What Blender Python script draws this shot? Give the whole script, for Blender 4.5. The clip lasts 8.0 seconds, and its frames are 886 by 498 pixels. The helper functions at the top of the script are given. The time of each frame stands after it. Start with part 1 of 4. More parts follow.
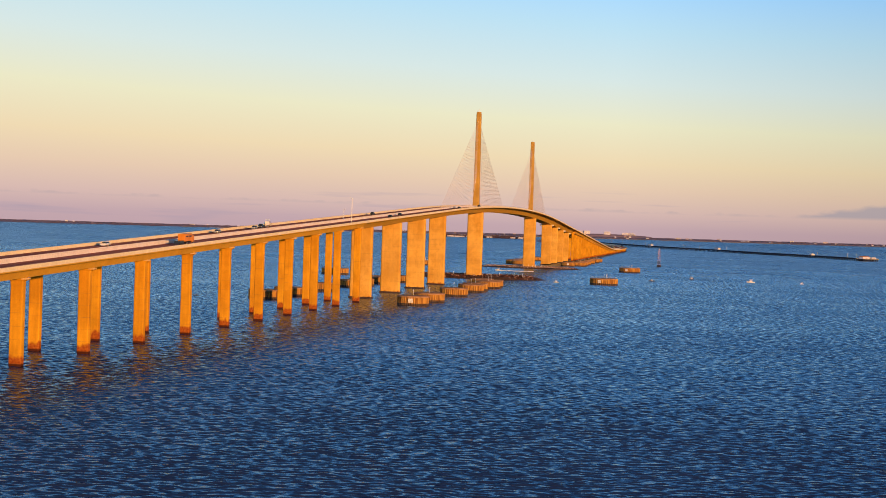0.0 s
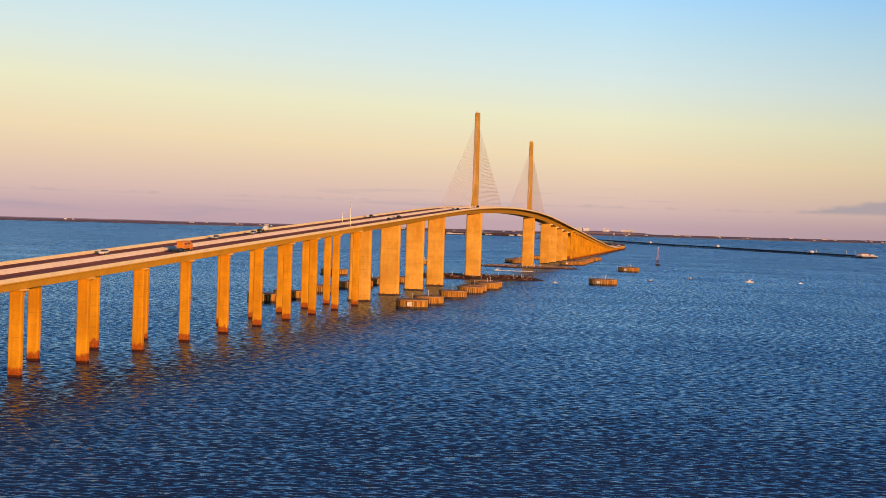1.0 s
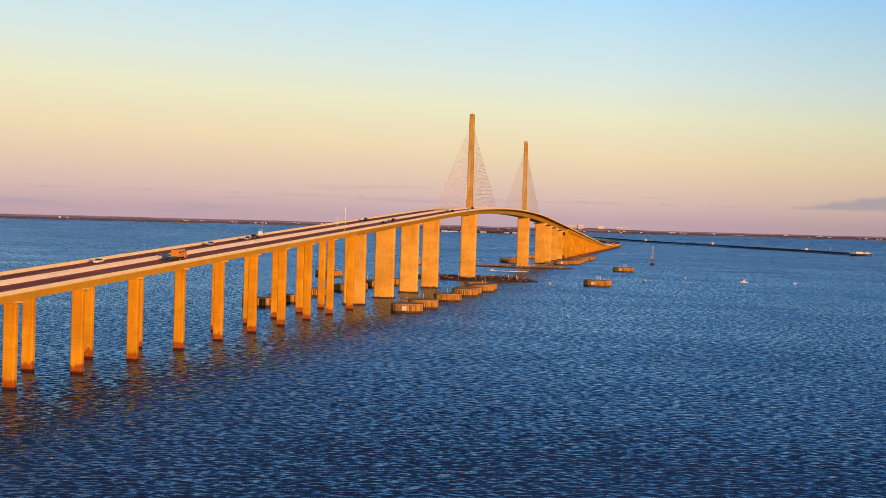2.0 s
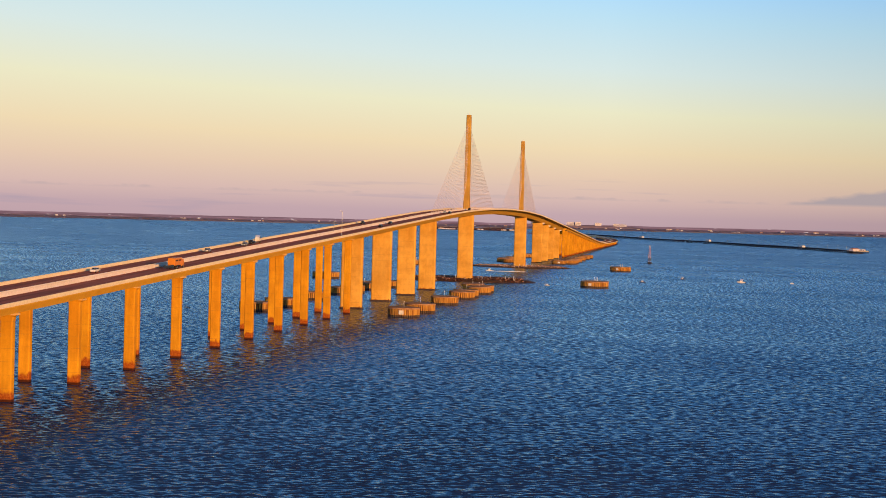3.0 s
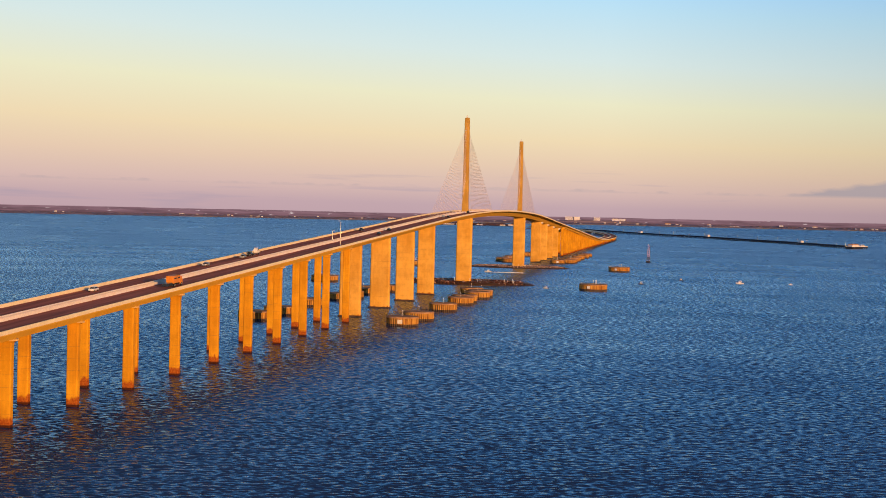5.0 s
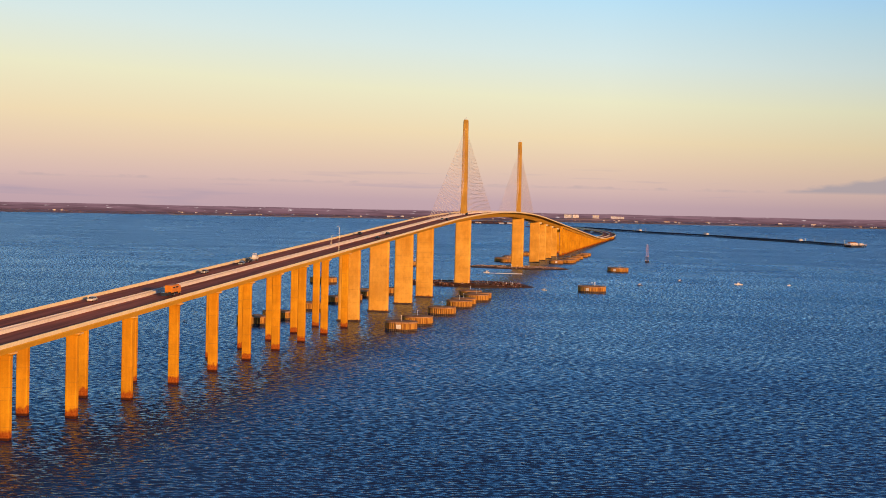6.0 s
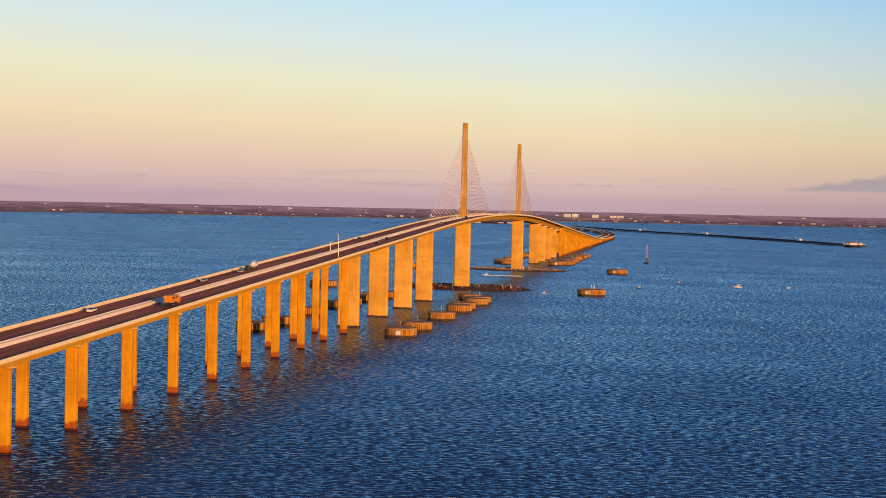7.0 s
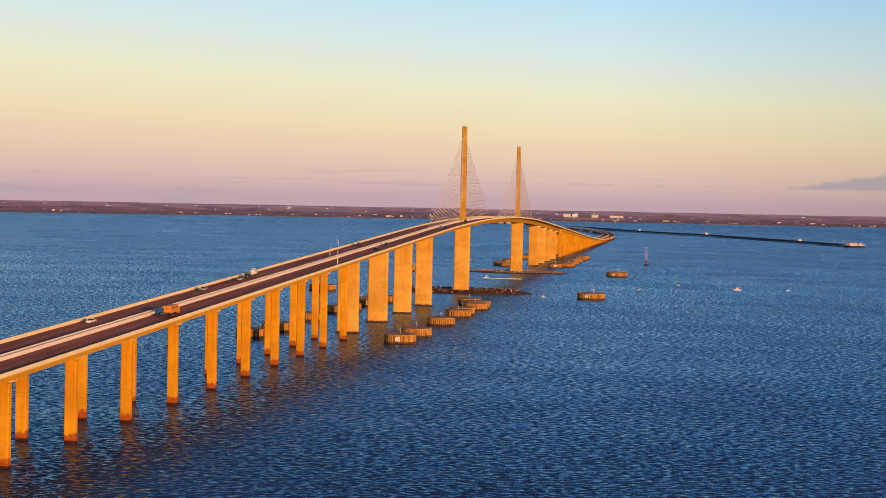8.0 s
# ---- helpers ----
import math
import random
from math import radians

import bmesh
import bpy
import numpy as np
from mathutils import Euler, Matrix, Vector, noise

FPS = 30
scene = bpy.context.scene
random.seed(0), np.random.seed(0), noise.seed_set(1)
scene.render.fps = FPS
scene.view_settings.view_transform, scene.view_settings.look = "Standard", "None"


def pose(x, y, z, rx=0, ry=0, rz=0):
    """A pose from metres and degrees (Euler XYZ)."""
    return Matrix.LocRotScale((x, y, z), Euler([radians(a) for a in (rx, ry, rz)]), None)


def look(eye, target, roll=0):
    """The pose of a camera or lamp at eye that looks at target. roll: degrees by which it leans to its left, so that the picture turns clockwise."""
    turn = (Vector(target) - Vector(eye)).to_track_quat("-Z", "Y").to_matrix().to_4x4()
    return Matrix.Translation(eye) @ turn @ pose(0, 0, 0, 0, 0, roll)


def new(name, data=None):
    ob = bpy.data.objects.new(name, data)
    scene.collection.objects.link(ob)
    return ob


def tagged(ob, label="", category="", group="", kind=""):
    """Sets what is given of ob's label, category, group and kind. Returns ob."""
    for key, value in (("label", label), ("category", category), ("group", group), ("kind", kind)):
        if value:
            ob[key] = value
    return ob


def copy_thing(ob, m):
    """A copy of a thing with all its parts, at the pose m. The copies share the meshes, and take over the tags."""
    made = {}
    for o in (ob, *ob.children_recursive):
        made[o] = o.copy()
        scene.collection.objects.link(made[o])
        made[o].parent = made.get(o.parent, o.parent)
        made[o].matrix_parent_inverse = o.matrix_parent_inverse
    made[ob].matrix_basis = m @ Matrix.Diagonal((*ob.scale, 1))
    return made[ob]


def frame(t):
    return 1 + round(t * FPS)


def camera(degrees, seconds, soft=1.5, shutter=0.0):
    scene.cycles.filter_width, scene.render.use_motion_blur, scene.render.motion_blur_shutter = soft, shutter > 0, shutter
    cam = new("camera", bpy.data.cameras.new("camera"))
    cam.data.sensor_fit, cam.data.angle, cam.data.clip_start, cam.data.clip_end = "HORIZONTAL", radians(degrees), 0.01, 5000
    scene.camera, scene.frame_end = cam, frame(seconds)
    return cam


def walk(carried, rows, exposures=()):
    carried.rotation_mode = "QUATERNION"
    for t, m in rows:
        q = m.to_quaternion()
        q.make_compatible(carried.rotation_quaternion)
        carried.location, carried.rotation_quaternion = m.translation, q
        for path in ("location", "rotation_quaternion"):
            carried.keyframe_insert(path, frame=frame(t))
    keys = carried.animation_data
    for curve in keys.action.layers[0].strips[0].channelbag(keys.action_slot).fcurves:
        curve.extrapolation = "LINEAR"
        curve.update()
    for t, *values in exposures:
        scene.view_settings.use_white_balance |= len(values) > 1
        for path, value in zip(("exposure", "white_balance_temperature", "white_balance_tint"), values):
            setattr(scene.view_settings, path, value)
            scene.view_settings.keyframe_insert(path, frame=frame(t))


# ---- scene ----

cam = camera(34.2, 8.0, soft=0.55)
PATH = [
    (0, (-1128.11, -177.58, 38.63), (-144.03, -0.47, 24.09), 1.91),
    (0.5, (-1128.15, -177.61, 40.36), (-144.03, -0.80, 24.54), 1.86),
    (1, (-1128.19, -177.63, 42.16), (-144.02, -1.24, 25.08), 1.80),
    (1.5, (-1128.23, -177.66, 44.02), (-143.75, -3.09, 25.86), 1.75),
    (3, (-1128.35, -177.74, 49.88), (-143.30, -6.85, 27.80), 1.61),
    (3.5, (-1128.39, -177.76, 51.90), (-143.34, -7.11, 28.39), 1.57),
    (4, (-1128.43, -177.79, 53.93), (-143.36, -7.37, 29.28), 1.53),
    (4.5, (-1128.47, -177.82, 55.96), (-143.43, -7.44, 30.03), 1.49),
    (6, (-1128.59, -177.89, 62.00), (-143.45, -8.62, 32.69), 1.39),
    (6.5, (-1128.63, -177.92, 63.96), (-143.50, -8.77, 33.80), 1.36),
    (7, (-1128.67, -177.95, 65.88), (-143.52, -8.94, 35.43), 1.33),
    (7.5, (-1128.71, -177.97, 67.75), (-143.54, -9.15, 36.82), 1.30),
    (8, (-1128.74, -178.00, 69.55), (-143.58, -9.25, 38.41), 1.28),
]
walk(cam, [(t, look(eye, target, roll)) for t, eye, target, roll in PATH], exposures=[(0, 0.0), (8, 0.0)])

# ---- sky and sun: a low sun, pink and cream haze on the side away from it, blue above ----
SUN_ELEVATION, SUN_AZIMUTH = 6.5, 221.0  # degrees; azimuth counted from +x towards +y
SUN_STRENGTH = 5.1
sky_world = bpy.data.worlds.new("evening_sky")
scene.world = sky_world
sky_world.use_nodes = True
wn, wl = sky_world.node_tree.nodes, sky_world.node_tree.links
wn.clear()
w_out = wn.new("ShaderNodeOutputWorld")
w_back = wn.new("ShaderNodeBackground")
w_coord = wn.new("ShaderNodeTexCoord")
w_split = wn.new("ShaderNodeSeparateXYZ")
w_ramp = wn.new("ShaderNodeValToRGB")
w_scale = wn.new("ShaderNodeMapRange")
w_scale.inputs["From Min"].default_value, w_scale.inputs["From Max"].default_value = -0.02, 0.38
ramp = w_ramp.color_ramp
SKY = [  # sine of the elevation, colour
    (-0.010, (0.52, 0.355, 0.40)), (0.004, (0.55, 0.385, 0.42)), (0.016, (0.69, 0.49, 0.445)), (0.033, (0.80, 0.595, 0.44)),
    (0.052, (0.87, 0.705, 0.455)), (0.080, (0.84, 0.815, 0.575)), (0.111, (0.69, 0.81, 0.79)), (0.150, (0.51, 0.76, 0.91)),
    (0.200, (0.30, 0.65, 1.10)), (0.330, (0.12, 0.47, 1.08)),
]
while len(ramp.elements) < len(SKY):
    ramp.elements.new(0.5)
for element, (height, colour) in zip(ramp.elements, SKY):
    element.position, element.color = (height + 0.02) / 0.4, (*colour, 1)
w_sky = wn.new("ShaderNodeTexSky")
w_sky.sky_type, w_sky.sun_disc = "NISHITA", False
w_sky.sun_elevation, w_sky.sun_rotation = radians(SUN_ELEVATION), radians(90 - SUN_AZIMUTH)
w_dim = wn.new("ShaderNodeMix")
w_dim.data_type, w_dim.blend_type = "RGBA", "MULTIPLY"
w_dim.inputs[0].default_value = 1.0
w_dim.inputs[7].default_value = (0.045, 0.070, 0.095, 1)
w_high = wn.new("ShaderNodeMapRange")
w_high.inputs["From Min"].default_value, w_high.inputs["From Max"].default_value = 0.24, 0.46
w_mix = wn.new("ShaderNodeMix")
w_mix.data_type = "RGBA"
# thin streaks of cloud low over the horizon
w_map = wn.new("ShaderNodeMapping")
w_map.inputs["Scale"].default_value = (7, 7, 120)
w_noise = wn.new("ShaderNodeTexNoise")
w_noise.inputs["Scale"].default_value, w_noise.inputs["Detail"].default_value = 1.0, 5
w_cloud = wn.new("ShaderNodeMapRange")
w_cloud.inputs["From Min"].default_value, w_cloud.inputs["From Max"].default_value = 0.60, 0.78
w_low = wn.new("ShaderNodeMapRange")
w_low.inputs["From Min"].default_value, w_low.inputs["From Max"].default_value = 0.032, 0.024
w_both = wn.new("ShaderNodeMath")
w_both.operation = "MULTIPLY"
w_soft = wn.new("ShaderNodeMath")
w_soft.operation = "MULTIPLY"
w_soft.inputs[1].default_value = 0.6
w_veil = wn.new("ShaderNodeMix")
w_veil.data_type = "RGBA"
w_veil.inputs[7].default_value = (0.36, 0.31, 0.41, 1)
wl.new(w_coord.outputs["Generated"], w_split.inputs[0])
# the blue comes lower on the side where the sun set
w_lean = wn.new("ShaderNodeMath")
w_lean.operation = "MULTIPLY_ADD"
w_lean.inputs[1].default_value, w_lean.inputs[2].default_value = -0.50, 1.10
w_tilted = wn.new("ShaderNodeMath")
w_tilted.operation = "MULTIPLY"
wl.new(w_split.outputs["Y"], w_lean.inputs[0])
wl.new(w_lean.outputs[0], w_tilted.inputs[0])
wl.new(w_split.outputs["Z"], w_tilted.inputs[1])
wl.new(w_tilted.outputs[0], w_scale.inputs["Value"])
wl.new(w_scale.outputs[0], w_ramp.inputs[0])
wl.new(w_split.outputs["Z"], w_high.inputs["Value"])
wl.new(w_split.outputs["Z"], w_low.inputs["Value"])
wl.new(w_coord.outputs["Generated"], w_map.inputs[0])
wl.new(w_map.outputs[0], w_noise.inputs["Vector"])
wl.new(w_noise.outputs[0], w_cloud.inputs["Value"])
wl.new(w_cloud.outputs[0], w_both.inputs[0])
wl.new(w_low.outputs[0], w_both.inputs[1])
wl.new(w_both.outputs[0], w_soft.inputs[0])
wl.new(w_sky.outputs[0], w_dim.inputs[6])
wl.new(w_high.outputs[0], w_mix.inputs[0])
wl.new(w_ramp.outputs[0], w_mix.inputs[6])
wl.new(w_dim.outputs[2], w_mix.inputs[7])
wl.new(w_soft.outputs[0], w_veil.inputs[0])
# the sky dims a little away from the bridge, with one long bank of cloud that thickens that way
w_fade = wn.new("ShaderNodeMapRange")
for key, v in (("From Min", 0.06), ("From Max", -0.26), ("To Min", 1.0), ("To Max", 0.74)):
    w_fade.inputs[key].default_value = v
w_even = wn.new("ShaderNodeVectorMath")
w_even.operation = "SCALE"
wl.new(w_split.outputs["Y"], w_fade.inputs["Value"])
wl.new(w_fade.outputs[0], w_even.inputs["Scale"])
wl.new(w_mix.outputs[2], w_even.inputs[0])
w_puff = wn.new("ShaderNodeMapping")
w_puff.inputs["Scale"].default_value = (60, 60, 160)
w_curl = wn.new("ShaderNodeTexNoise")
w_curl.inputs["Scale"].default_value, w_curl.inputs["Detail"].default_value = 1.0, 5
wl.new(w_coord.outputs["Generated"], w_puff.inputs[0])
wl.new(w_puff.outputs[0], w_curl.inputs["Vector"])
w_rise = wn.new("ShaderNodeMapRange")
for key, v in (("From Min", -0.055), ("From Max", -0.16), ("To Min", 0.0155), ("To Max", 0.032)):
    w_rise.inputs[key].default_value = v
wl.new(w_split.outputs["Y"], w_rise.inputs["Value"])
w_ragged = wn.new("ShaderNodeMath")
w_ragged.operation = "MULTIPLY_ADD"
w_ragged.inputs[1].default_value = 0.008
wl.new(w_curl.outputs[0], w_ragged.inputs[0])
wl.new(w_rise.outputs[0], w_ragged.inputs[2])
w_over = wn.new("ShaderNodeMath")
w_over.operation = "SUBTRACT"
wl.new(w_ragged.outputs[0], w_over.inputs[0])
wl.new(w_split.outputs["Z"], w_over.inputs[1])
w_crown, w_sole = wn.new("ShaderNodeMapRange"), wn.new("ShaderNodeMapRange")
w_crown.inputs["From Min"].default_value, w_crown.inputs["From Max"].default_value = 0.0032, 0.0062
w_sole.inputs["From Min"].default_value, w_sole.inputs["From Max"].default_value = 0.0142, 0.0164
wl.new(w_over.outputs[0], w_crown.inputs["Value"])
wl.new(w_split.outputs["Z"], w_sole.inputs["Value"])
w_bank = wn.new("ShaderNodeMath")
w_bank.operation = "MULTIPLY"
wl.new(w_crown.outputs[0], w_bank.inputs[0])
wl.new(w_sole.outputs[0], w_bank.inputs[1])
w_thin = wn.new("ShaderNodeMath")
w_thin.operation = "MULTIPLY"
w_thin.inputs[1].default_value = 0.75
wl.new(w_bank.outputs[0], w_thin.inputs[0])
w_grey = wn.new("ShaderNodeMix")
w_grey.data_type = "RGBA"
w_grey.inputs[7].default_value = (0.37, 0.33, 0.37, 1)
wl.new(w_thin.outputs[0], w_grey.inputs[0])
wl.new(w_even.outputs[0], w_grey.inputs[6])
wl.new(w_grey.outputs[2], w_veil.inputs[6])
# the low land beyond the bay, drawn into the sky along the horizon: haze painted paler towards its top, with pale towns
# on it
w_long = wn.new("ShaderNodeMapping")
w_long.inputs["Scale"].default_value = (30, 30, 0)
w_hills = wn.new("ShaderNodeTexNoise")
w_hills.inputs["Scale"].default_value, w_hills.inputs["Detail"].default_value = 1.0, 6
w_edge = wn.new("ShaderNodeMath")
w_edge.operation = "MULTIPLY_ADD"
w_edge.inputs[1].default_value = -0.0012
w_slant = wn.new("ShaderNodeMath")
w_slant.operation = "MULTIPLY_ADD"
w_slant.inputs[1].default_value = 0.0032
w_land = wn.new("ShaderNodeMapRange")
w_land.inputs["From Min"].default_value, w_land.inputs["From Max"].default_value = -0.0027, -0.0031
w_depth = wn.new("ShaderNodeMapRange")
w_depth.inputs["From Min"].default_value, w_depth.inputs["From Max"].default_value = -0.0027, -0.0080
w_haze = wn.new("ShaderNodeMix")
w_haze.data_type = "RGBA"
w_haze.inputs[6].default_value, w_haze.inputs[7].default_value = (0.26, 0.145, 0.175, 1), (0.15, 0.072, 0.09, 1)
w_fine = wn.new("ShaderNodeMapping")
w_fine.inputs["Scale"].default_value = (170, 170, 900)
w_speck = wn.new("ShaderNodeTexNoise")
w_speck.inputs["Scale"].default_value, w_speck.inputs["Detail"].default_value = 1.0, 3
w_town = wn.new("ShaderNodeMapRange")
w_town.inputs["From Min"].default_value, w_town.inputs["From Max"].default_value = 0.65, 0.74
w_built = wn.new("ShaderNodeMix")
w_built.data_type = "RGBA"
w_built.inputs[7].default_value = (0.66, 0.52, 0.53, 1)
w_far = wn.new("ShaderNodeMix")
w_far.data_type = "RGBA"
wl.new(w_coord.outputs["Generated"], w_long.inputs[0])
wl.new(w_long.outputs[0], w_hills.inputs["Vector"])
wl.new(w_hills.outputs[0], w_edge.inputs[0])
wl.new(w_split.outputs["Z"], w_edge.inputs[2])
wl.new(w_split.outputs["Y"], w_slant.inputs[0])
wl.new(w_edge.outputs[0], w_slant.inputs[2])
wl.new(w_slant.outputs[0], w_land.inputs["Value"])
wl.new(w_slant.outputs[0], w_depth.inputs["Value"])
wl.new(w_depth.outputs[0], w_haze.inputs[0])
wl.new(w_coord.outputs["Generated"], w_fine.inputs[0])
wl.new(w_fine.outputs[0], w_speck.inputs["Vector"])
wl.new(w_speck.outputs[0], w_town.inputs["Value"])
wl.new(w_town.outputs[0], w_built.inputs[0])
w_band = wn.new("ShaderNodeMapping")
w_band.inputs["Scale"].default_value = (45, 45, 700)
w_wood = wn.new("ShaderNodeTexNoise")
w_wood.inputs["Scale"].default_value, w_wood.inputs["Detail"].default_value = 1.0, 5
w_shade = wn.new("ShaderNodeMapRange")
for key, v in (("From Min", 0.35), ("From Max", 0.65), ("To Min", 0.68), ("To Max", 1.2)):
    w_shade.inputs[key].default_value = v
w_grove = wn.new("ShaderNodeMix")
w_grove.data_type, w_grove.blend_type = "RGBA", "MULTIPLY"
w_grove.inputs[0].default_value = 1.0
wl.new(w_coord.outputs["Generated"], w_band.inputs[0])
wl.new(w_band.outputs[0], w_wood.inputs["Vector"])
wl.new(w_wood.outputs[0], w_shade.inputs["Value"])
wl.new(w_haze.outputs[2], w_grove.inputs[6])
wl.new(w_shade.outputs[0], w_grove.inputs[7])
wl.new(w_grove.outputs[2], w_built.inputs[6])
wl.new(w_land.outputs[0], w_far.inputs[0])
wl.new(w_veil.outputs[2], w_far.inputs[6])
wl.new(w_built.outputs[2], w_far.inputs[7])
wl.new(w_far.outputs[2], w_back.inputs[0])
w_back.inputs[1].default_value = 1.0
wl.new(w_back.outputs[0], w_out.inputs[0])

sun_data = bpy.data.lights.new("sun", "SUN")
sun_data.energy, sun_data.angle, sun_data.color = SUN_STRENGTH, radians(0.6), (1.0, 0.48, 0.15)
sun = new("sun", sun_data)
_a, _e = radians(SUN_AZIMUTH), radians(SUN_ELEVATION)
sun.matrix_world = look((math.cos(_a) * math.cos(_e) * 300, math.sin(_a) * math.cos(_e) * 300, math.sin(_e) * 300), (0, 0, 0))


# ---- materials ----
def blank(name):
    m = bpy.data.materials.new(name)
    m.use_nodes = True
    n, l = m.node_tree.nodes, m.node_tree.links
    return m, n, l, n["Principled BSDF"]


def noise_at(n, l, scale, stretch=(1, 1, 1), detail=4):
    """A noise by world place, in cycles a metre."""
    geo, mapping, tex = n.new("ShaderNodeNewGeometry"), n.new("ShaderNodeMapping"), n.new("ShaderNodeTexNoise")
    mapping.inputs["Scale"].default_value = stretch
    tex.inputs["Scale"].default_value, tex.inputs["Detail"].default_value = scale, detail
    l.new(geo.outputs["Position"], mapping.inputs[0])
    l.new(mapping.outputs[0], tex.inputs["Vector"])
    return tex.outputs[0]


def blend(n, l, factor, a, b, mode="MIX"):
    mix = n.new("ShaderNodeMix")
    mix.data_type, mix.blend_type = "RGBA", mode
    for socket, value in ((mix.inputs[0], factor), (mix.inputs[6], a), (mix.inputs[7], b)):
        if isinstance(value, (int, float)):
            socket.default_value = value
        elif isinstance(value, tuple):
            socket.default_value = (*value, 1)
        else:
            l.new(value, socket)
    return mix.outputs[2]


def ranged(n, l, value, lo, hi, to_lo=0.0, to_hi=1.0):
    r = n.new("ShaderNodeMapRange")
    for key, v in (("From Min", lo), ("From Max", hi), ("To Min", to_lo), ("To Max", to_hi)):
        r.inputs[key].default_value = v
    l.new(value, r.inputs["Value"])
    return r.outputs[0]


def bumped(n, l, bsdf, height, strength, distance):
    b = n.new("ShaderNodeBump")
    b.inputs["Strength"].default_value, b.inputs["Distance"].default_value = strength, distance
    l.new(height, b.inputs["Height"])
    l.new(b.outputs[0], bsdf.inputs["Normal"])


def surface(name, colour, other, rough=0.8, grain=1.5, patch=0.12, stretch=(1, 1, 1), metal=0.0, bump=0.02):
    """Two colours in patches, finer grain over them, with relief."""
    m, n, l, bsdf = blank(name)
    big = ranged(n, l, noise_at(n, l, patch, stretch), 0.35, 0.65)
    fine = noise_at(n, l, grain, stretch, 6)
    c = blend(n, l, big, colour, other)
    c = blend(n, l, 0.35, c, blend(n, l, ranged(n, l, fine, 0.3, 0.7), (0.55, 0.55, 0.55), (1.0, 1.0, 1.0)), "MULTIPLY")
    l.new(c, bsdf.inputs["Base Color"])
    bsdf.inputs["Roughness"].default_value, bsdf.inputs["Metallic"].default_value = rough, metal
    bsdf.inputs["Specular IOR Level"].default_value = 0.2 if rough > 0.6 else 0.5
    if bump:
        bumped(n, l, bsdf, fine, 0.6, bump)
    return m


def pier_concrete(name, colour, other, lift=3.4, run=0.30, tide=0.9):
    """Ochre concrete cast in lifts, with rain streaks and a tide stain above the water."""
    m, n, l, bsdf = blank(name)
    geo, split = n.new("ShaderNodeNewGeometry"), n.new("ShaderNodeSeparateXYZ")
    l.new(geo.outputs["Position"], split.inputs[0])
    z = split.outputs["Z"]
    big = ranged(n, l, noise_at(n, l, 0.09, (1, 1, 0.6)), 0.36, 0.64)
    streak = ranged(n, l, noise_at(n, l, 1.1, (1, 1, 0.05), 5), 0.35, 0.7)
    fine = noise_at(n, l, 2.2, (1, 1, 1), 6)
    c = blend(n, l, big, colour, other)
    # each pour has its own tone
    pour = ranged(n, l, noise_at(n, l, 1.0, (0.03, 0.03, 0.11), 1), 0.35, 0.65)
    c = blend(n, l, 0.55, c, blend(n, l, pour, (0.78, 0.72, 0.64), (1.12, 1.10, 1.06)), "MULTIPLY")
    c = blend(n, l, run, c, blend(n, l, streak, (0.55, 0.50, 0.45), (1.0, 1.0, 1.0)), "MULTIPLY")
    c = blend(n, l, 0.25, c, blend(n, l, ranged(n, l, fine, 0.3, 0.7), (0.6, 0.6, 0.6), (1.0, 1.0, 1.0)), "MULTIPLY")
    mid = ranged(n, l, noise_at(n, l, 0.42, (1, 1, 0.8), 5), 0.38, 0.60)
    c = blend(n, l, 0.22, c, blend(n, l, mid, (0.74, 0.64, 0.52), (1.2, 1.17, 1.12)), "MULTIPLY")
    # joints between the lifts
    wrap = n.new("ShaderNodeMath")
    wrap.operation = "MODULO"
    wrap.inputs[1].default_value = lift
    l.new(z, wrap.inputs[0])
    joint = ranged(n, l, wrap.outputs[0], 0.10, 0.02)
    seam = n.new("ShaderNodeMath")
    seam.operation = "MULTIPLY"
    l.new(ranged(n, l, noise_at(n, l, 1.0, (0.05, 0.05, 0.3), 2), 0.40, 0.62, 0.15, 0.8), seam.inputs[1])
    l.new(joint, seam.inputs[0])
    c = blend(n, l, seam.outputs[0], c, (0.20, 0.12, 0.06))
    # tide stain with a ragged upper edge
    ragged = noise_at(n, l, 0.55, (1, 1, 0.5), 4)
    edge = n.new("ShaderNodeMath")
    edge.operation = "MULTIPLY_ADD"
    edge.inputs[1].default_value = -4.0
    l.new(ragged, edge.inputs[0])
    l.new(z, edge.inputs[2])
    stain = ranged(n, l, edge.outputs[0], tide, tide - 0.8)
    c = blend(n, l, stain, c, blend(n, l, ranged(n, l, fine, 0.35, 0.65), (0.26, 0.055, 0.008), (0.42, 0.13, 0.02)))
    wet = ranged(n, l, z, 0.9, 0.5)
    c = blend(n, l, wet, c, (0.06, 0.016, 0.008))
    l.new(c, bsdf.inputs["Base Color"])
    bsdf.inputs["Roughness"].default_value, bsdf.inputs["Specular IOR Level"].default_value = 0.85, 0.15
    bumped(n, l, bsdf, fine, 0.5, 0.03)
    return m


